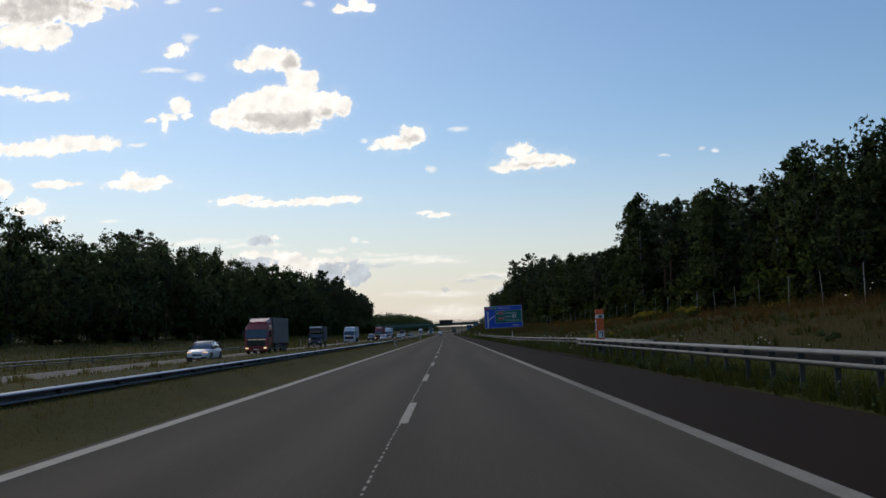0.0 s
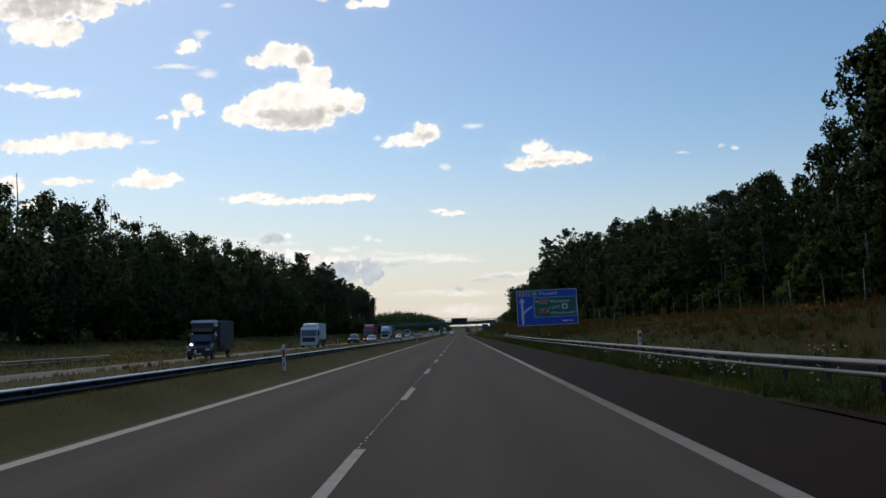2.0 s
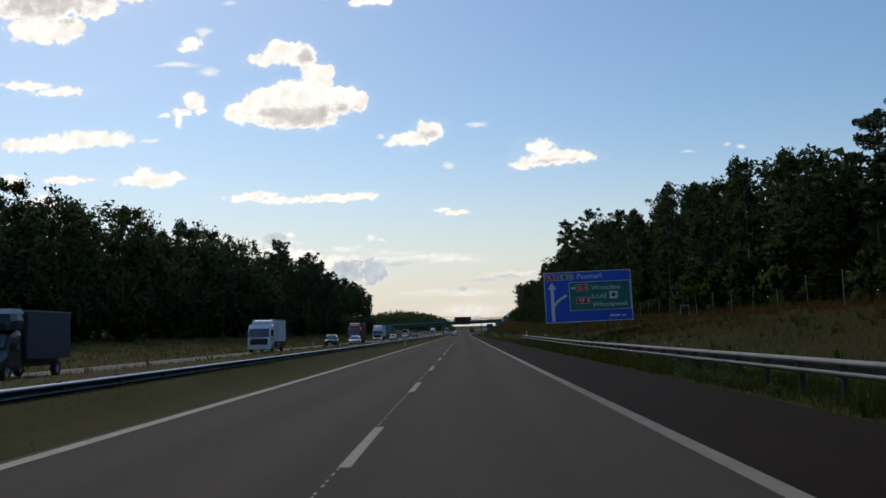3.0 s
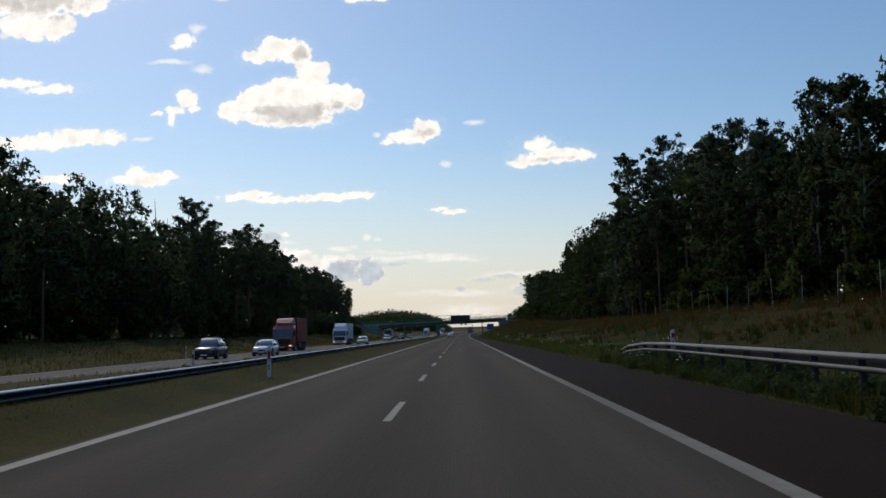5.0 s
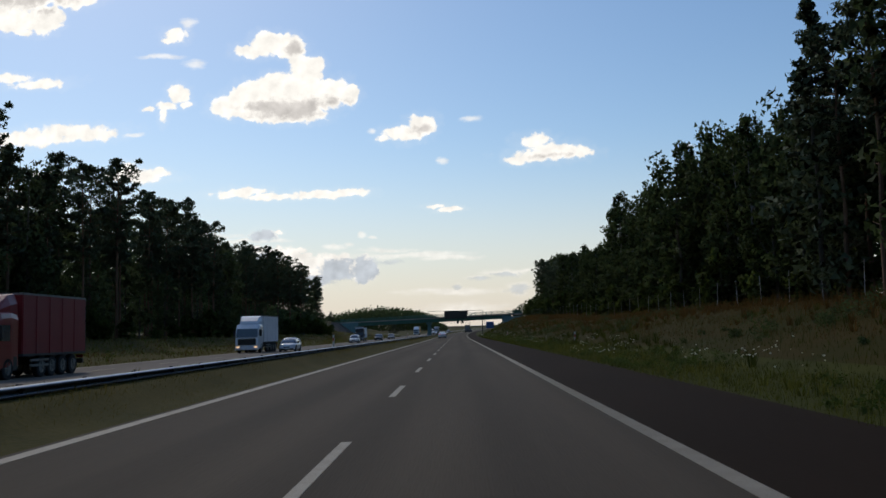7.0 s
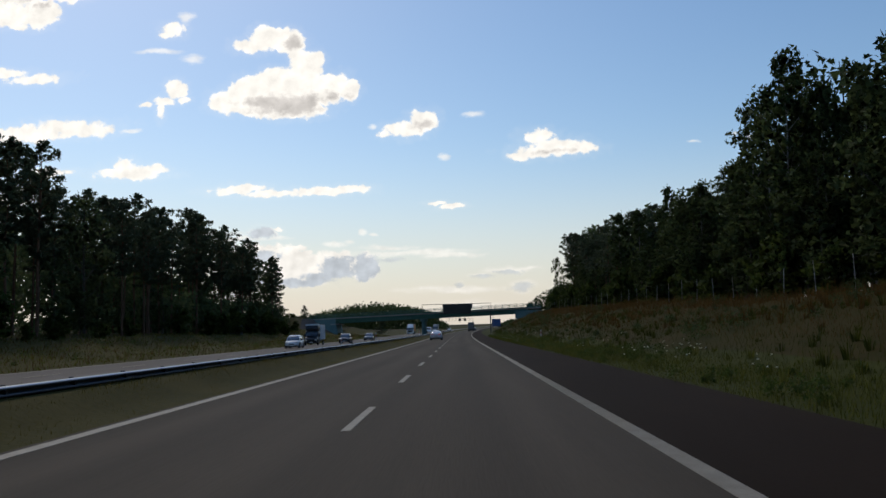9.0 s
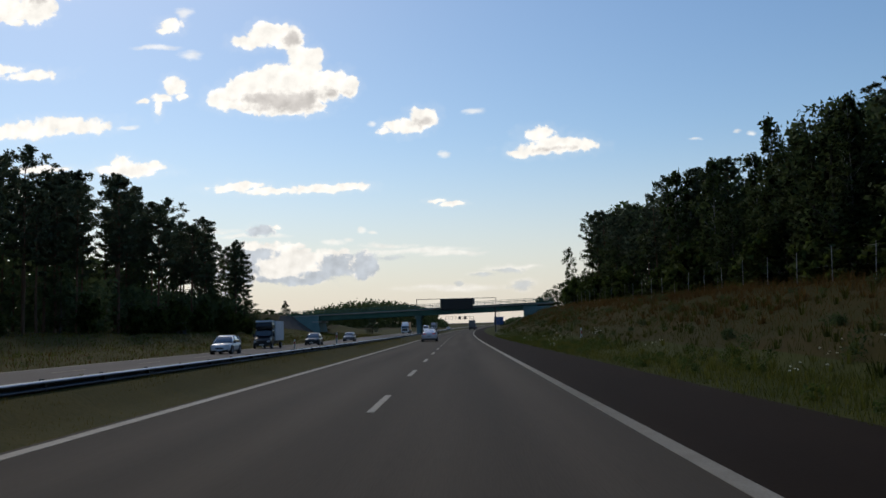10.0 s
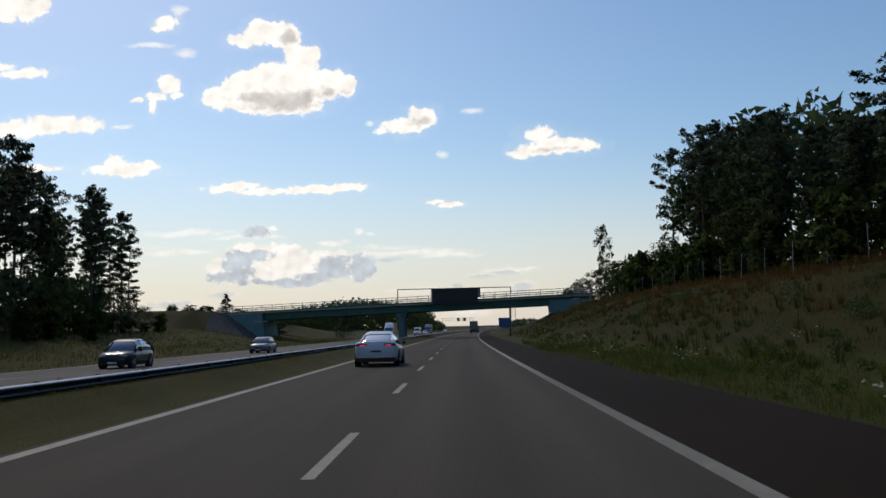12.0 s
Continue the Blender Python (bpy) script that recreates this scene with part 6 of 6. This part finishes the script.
def vec(op, *v):
    n = cn.new("ShaderNodeVectorMath")
    n.operation = op
    for i, q in enumerate(v):
        if isinstance(q, bpy.types.NodeSocket):
            cl.new(q, n.inputs[i])
        else:
            n.inputs[i].default_value = q
    return n.outputs["Value"] if op == "LENGTH" else n.outputs[0]


c_tc = cn.new("ShaderNodeTexCoord")
c_sep = cn.new("ShaderNodeSeparateXYZ")
cl.new(c_tc.outputs["Object"], c_sep.inputs[0])
c_u = calc("MULTIPLY", calc("DIVIDE", c_sep.outputs[0], c_sep.outputs[1]), 1588.0)
c_v = calc("MULTIPLY", calc("DIVIDE", c_sep.outputs[2], c_sep.outputs[1]), 1588.0)
c_p = node("ShaderNodeCombineXYZ", c_u, c_v, 0.0)


def fbm(scale, detail, rough, where):
    n = cn.new("ShaderNodeTexNoise")
    n.inputs["Scale"].default_value, n.inputs["Detail"].default_value, n.inputs["Roughness"].default_value = scale, detail, rough
    cl.new(where, n.inputs["Vector"])
    return n


# warped place, so that the lobes lose their even outline
warp = fbm(0.02, 4, 0.6, c_p).outputs["Color"]
c_w = vec("ADD", c_p, vec("MULTIPLY", vec("SUBTRACT", warp, (0.5, 0.5, 0.5)), (26, 18, 0)))
heaps, veils, greys, blues, whites = [], [], [], [], []


def lobes_into(fields, lobes, in_units):
    """Elliptic lobes (x, z, half width, half height); the field is 1, or the smaller half size, in the middle and 0 at the rim."""
    for x, z, a, b in lobes:
        d = vec("MULTIPLY", vec("SUBTRACT", c_w, (x, z, 0)), (1 / a, 1 / b, 0))
        f = calc("SUBTRACT", 1.0, vec("LENGTH", d))
        fields.append(calc("MULTIPLY", f, float(max(min(a, b), 14))) if in_units else f)


def heap_cloud(lobes):
    lobes_into(heaps, lobes, True)


def veil_cloud(lobes):
    lobes_into(veils, lobes, False)


def grey_part(lobes):
    lobes_into(greys, lobes, False)


def blue_part(lobes):
    lobes_into(blues, lobes, False)


def white_part(lobes):
    lobes_into(whites, lobes, False)


heap_cloud([(-381, 397, 42, 25), (-342, 404, 62, 36), (-291, 404, 78, 42), (-255, 451, 30, 30), (-241, 464, 18, 18), (-211, 421, 40, 22), (-185, 413, 22, 22), (-271, 379, 55, 17), (-303, 430, 46, 24), (-342, 418, 48, 24), (-245, 411, 60, 30)])
grey_part([(-271, 387, 84, 26), (-322, 395, 50, 12), (-199, 396, 34, 12)])
heap_cloud([(-282, 500, 30, 26), (-319, 504, 36, 24), (-356, 490, 28, 13), (-270, 477, 16, 12)])
grey_part([(-274, 498, 20, 18)])
heap_cloud([(-477, 420, 20, 20), (-497, 401, 26, 9), (-503, 384, 9, 18), (-530, 396, 11, 5), (-465, 402, 12, 7)])
heap_cloud([(-59, 354, 30, 22), (-90, 339, 38, 14), (-122, 332, 16, 6)])
grey_part([(-60, 345, 24, 12)])
heap_cloud([(133, 323, 32, 13), (162, 303, 52, 16), (203, 299, 34, 11), (97, 288, 20, 7), (139, 297, 50, 13)])
grey_part([(164, 294, 44, 7)])
heap_cloud([(-374, 246, 52, 9), (-318, 237, 60, 7), (-232, 239, 64, 8), (-179, 240, 34, 7)])
heap_cloud([(-40, 214, 18, 5), (-15, 207, 24, 5)])
heap_cloud([(-558, 279, 64, 12), (-566, 292, 22, 12), (-510, 283, 24, 8)])
heap_cloud([(-703, 282, 56, 7)])
heap_cloud([(-740, 349, 96, 17), (-659, 359, 80, 14), (-613, 352, 42, 11)])
heap_cloud([(-778, 456, 50, 9), (-721, 445, 56, 10)])
heap_cloud([(-765, 616, 120, 42), (-769, 561, 48, 28), (-710, 559, 36, 28), (-661, 600, 56, 26), (-604, 616, 52, 14), (-743, 536, 26, 8)])
grey_part([(-723, 617, 90, 48), (-651, 615, 60, 18), (-785, 606, 50, 30)])
heap_cloud([(-483, 525, 24, 15), (-497, 515, 12, 7)])
veil_cloud([(-460, 541, 18, 14)])
veil_cloud([(-506, 488, 50, 6), (-449, 472, 24, 12)])
heap_cloud([(-153, 600, 24, 17), (-183, 593, 14, 10), (-129, 593, 12, 8)])
veil_cloud([(-241, 603, 16, 9), (-413, 600, 22, 8), (-490, 617, 18, 8)])
veil_cloud([(26, 362, 26, 7)])
veil_cloud([(-28, 292, 12, 7)])
veil_cloud([(392, 305, 14, 4), (459, 317, 9, 5), (482, 312, 9, 5)])
veil_cloud([(-551, 352, 22, 5)])
veil_cloud([(-606, 213, 30, 5)])
veil_cloud([(-144, 346, 10, 8)])
heap_cloud([(-800, 278, 28, 18), (-747, 242, 36, 17), (-706, 217, 22, 9)])
blue_part([(-332, 172, 26, 12)])
heap_cloud([(-332, 172, 24, 11), (-308, 177, 9, 5)])
veil_cloud([(-447, 171, 110, 8), (-364, 163, 83, 6)])
veil_cloud([(-457, 141, 110, 6), (-549, 149, 83, 6)])
heap_cloud([(-341, 137, 53, 18), (-397, 114, 20, 24), (-355, 115, 44, 31), (-300, 116, 55, 35), (-249, 114, 37, 26), (-212, 115, 42, 28), (-161, 111, 29, 26), (-291, 90, 101, 11)])
blue_part([(-361, 121, 37, 33), (-332, 133, 31, 15), (-383, 99, 28, 13), (-208, 106, 40, 28), (-160, 109, 26, 24), (-291, 87, 101, 8), (-235, 94, 37, 13)])
white_part([(-303, 108, 42, 20), (-272, 126, 31, 24), (-341, 148, 59, 10), (-399, 120, 12, 20), (-207, 136, 40, 7), (-263, 143, 28, 11)])
heap_cloud([(-274, 146, 18, 6), (-258, 138, 15, 5)])
veil_cloud([(-209, 151, 28, 7), (-187, 153, 15, 6), (-165, 167, 8, 9), (-147, 162, 11, 4)])
veil_cloud([(-87, 133, 128, 8), (-115, 141, 73, 6), (-14, 126, 64, 6)])
veil_cloud([(-115, 122, 33, 6)])
blue_part([(-115, 121, 33, 6)])
veil_cloud([(33, 91, 26, 6), (82, 98, 33, 7), (105, 101, 31, 5)])
blue_part([(32, 89, 22, 5), (82, 95, 26, 6)])
veil_cloud([(100, 72, 28, 13)])
blue_part([(100, 70, 26, 10)])
veil_cloud([(-5, 78, 14, 8), (-52, 70, 42, 5)])
blue_part([(-6, 77, 11, 6)])
veil_cloud([(-475, 55, 64, 9), (-387, 68, 31, 11)])
blue_part([(-475, 54, 55, 7), (-387, 68, 28, 8)])
veil_cloud([(-4, 68, 110, 9), (77, 98, 60, 8)])
veil_cloud([(5, 38, 90, 14)])


def union(fields):
    last = fields[0]
    for f in fields[1:]:
        last = calc("MAXIMUM", last, f)
    return last


def ramp(value, lo, hi, a=0.0, b=1.0):
    n = cn.new("ShaderNodeMapRange")
    n.interpolation_type = "SMOOTHSTEP"
    cl.new(value, n.inputs[0])
    for i, v in ((1, lo), (2, hi), (3, a), (4, b)):
        n.inputs[i].default_value = v
    return n.outputs[0]


heap, veil = union(heaps), union(veils)
billow = fbm(0.05, 8, 0.62, c_p).outputs[0]
lump = fbm(0.03, 5, 0.5, c_p).outputs[0]
lit_side = fbm(0.03, 5, 0.5, vec("ADD", c_p, (-6.0, 10.0, 0.0))).outputs[0]
streak = fbm(0.035, 7, 0.62, vec("MULTIPLY", c_p, (0.4, 1.5, 1.0))).outputs[0]
puff = cn.new("ShaderNodeTexVoronoi")
puff.feature, puff.inputs["Scale"].default_value = "SMOOTH_F1", 0.085
cl.new(c_w, puff.inputs["Vector"])
# rims of rounded puffs, frayed by finer billows
dense = calc("ADD", heap, calc("ADD", calc("MULTIPLY", calc("SUBTRACT", billow, 0.5), 20.0), calc("MULTIPLY", calc("SUBTRACT", 0.42, puff.outputs["Distance"]), 9.0)))
haze = calc("ADD", veil, calc("MULTIPLY", calc("SUBTRACT", streak, 0.5), 1.9))
mass = ramp(dense, -1.0, 5.5)
cover = calc("MAXIMUM", mass, calc("MULTIPLY", ramp(haze, -0.05, 0.85), 0.62))
cover = calc("MAXIMUM", cover, ramp(dense, -12.0, 2.0, 0.0, 0.08))
# shaded bodies behind bright rims
wander = calc("ADD", calc("MULTIPLY", calc("SUBTRACT", lump, 0.5), 1.3), calc("MULTIPLY", calc("SUBTRACT", billow, 0.5), 2.2))
rim = ramp(dense, 3.0, 12.0)
white = ramp(calc("ADD", union(whites), wander), 0.0, 0.35)
grey = calc("MULTIPLY", ramp(calc("ADD", union(greys), wander), -0.15, 0.7), rim)
blue = calc("MULTIPLY", ramp(calc("ADD", union(blues), wander), -0.1, 0.3), calc("SUBTRACT", 1.0, white))
relief = calc("MULTIPLY", calc("SUBTRACT", lump, lit_side), 0.6)
top_light = ramp(c_v, 90.0, 230.0, 0.92, 1.02)
bright = calc("ADD", calc("ADD", top_light, relief), calc("ADD", calc("MULTIPLY", grey, -0.36), calc("MULTIPLY", blue, -0.25)))


def blend(t, a, b):
    n = cn.new("ShaderNodeMix")
    n.data_type = "RGBA"
    cl.new(t, n.inputs[0])
    for i, q in ((6, a), (7, b)):
        if isinstance(q, tuple):
            n.inputs[i].default_value = q
        else:
            cl.new(q, n.inputs[i])
    return n.outputs[2]


tint = blend(blue, blend(grey, (1.0, 0.985, 0.95, 1), (0.97, 0.94, 0.92, 1)), (0.8, 0.88, 0.98, 1))
c_em, c_tr, c_ms, c_out = cn.new("ShaderNodeEmission"), cn.new("ShaderNodeBsdfTransparent"), cn.new("ShaderNodeMixShader"), cn.new("ShaderNodeOutputMaterial")
cl.new(tint, c_em.inputs[0])
cl.new(bright, c_em.inputs[1])
cl.new(cover, c_ms.inputs[0])
cl.new(c_tr.outputs[0], c_ms.inputs[1])
cl.new(c_em.outputs[0], c_ms.inputs[2])
cl.new(c_ms.outputs[0], c_out.inputs[0])
backdrop = tagged(part("backdrop", dome, cm), "broken white cumulus clouds far off over the horizon", "clouds", kind="structure")
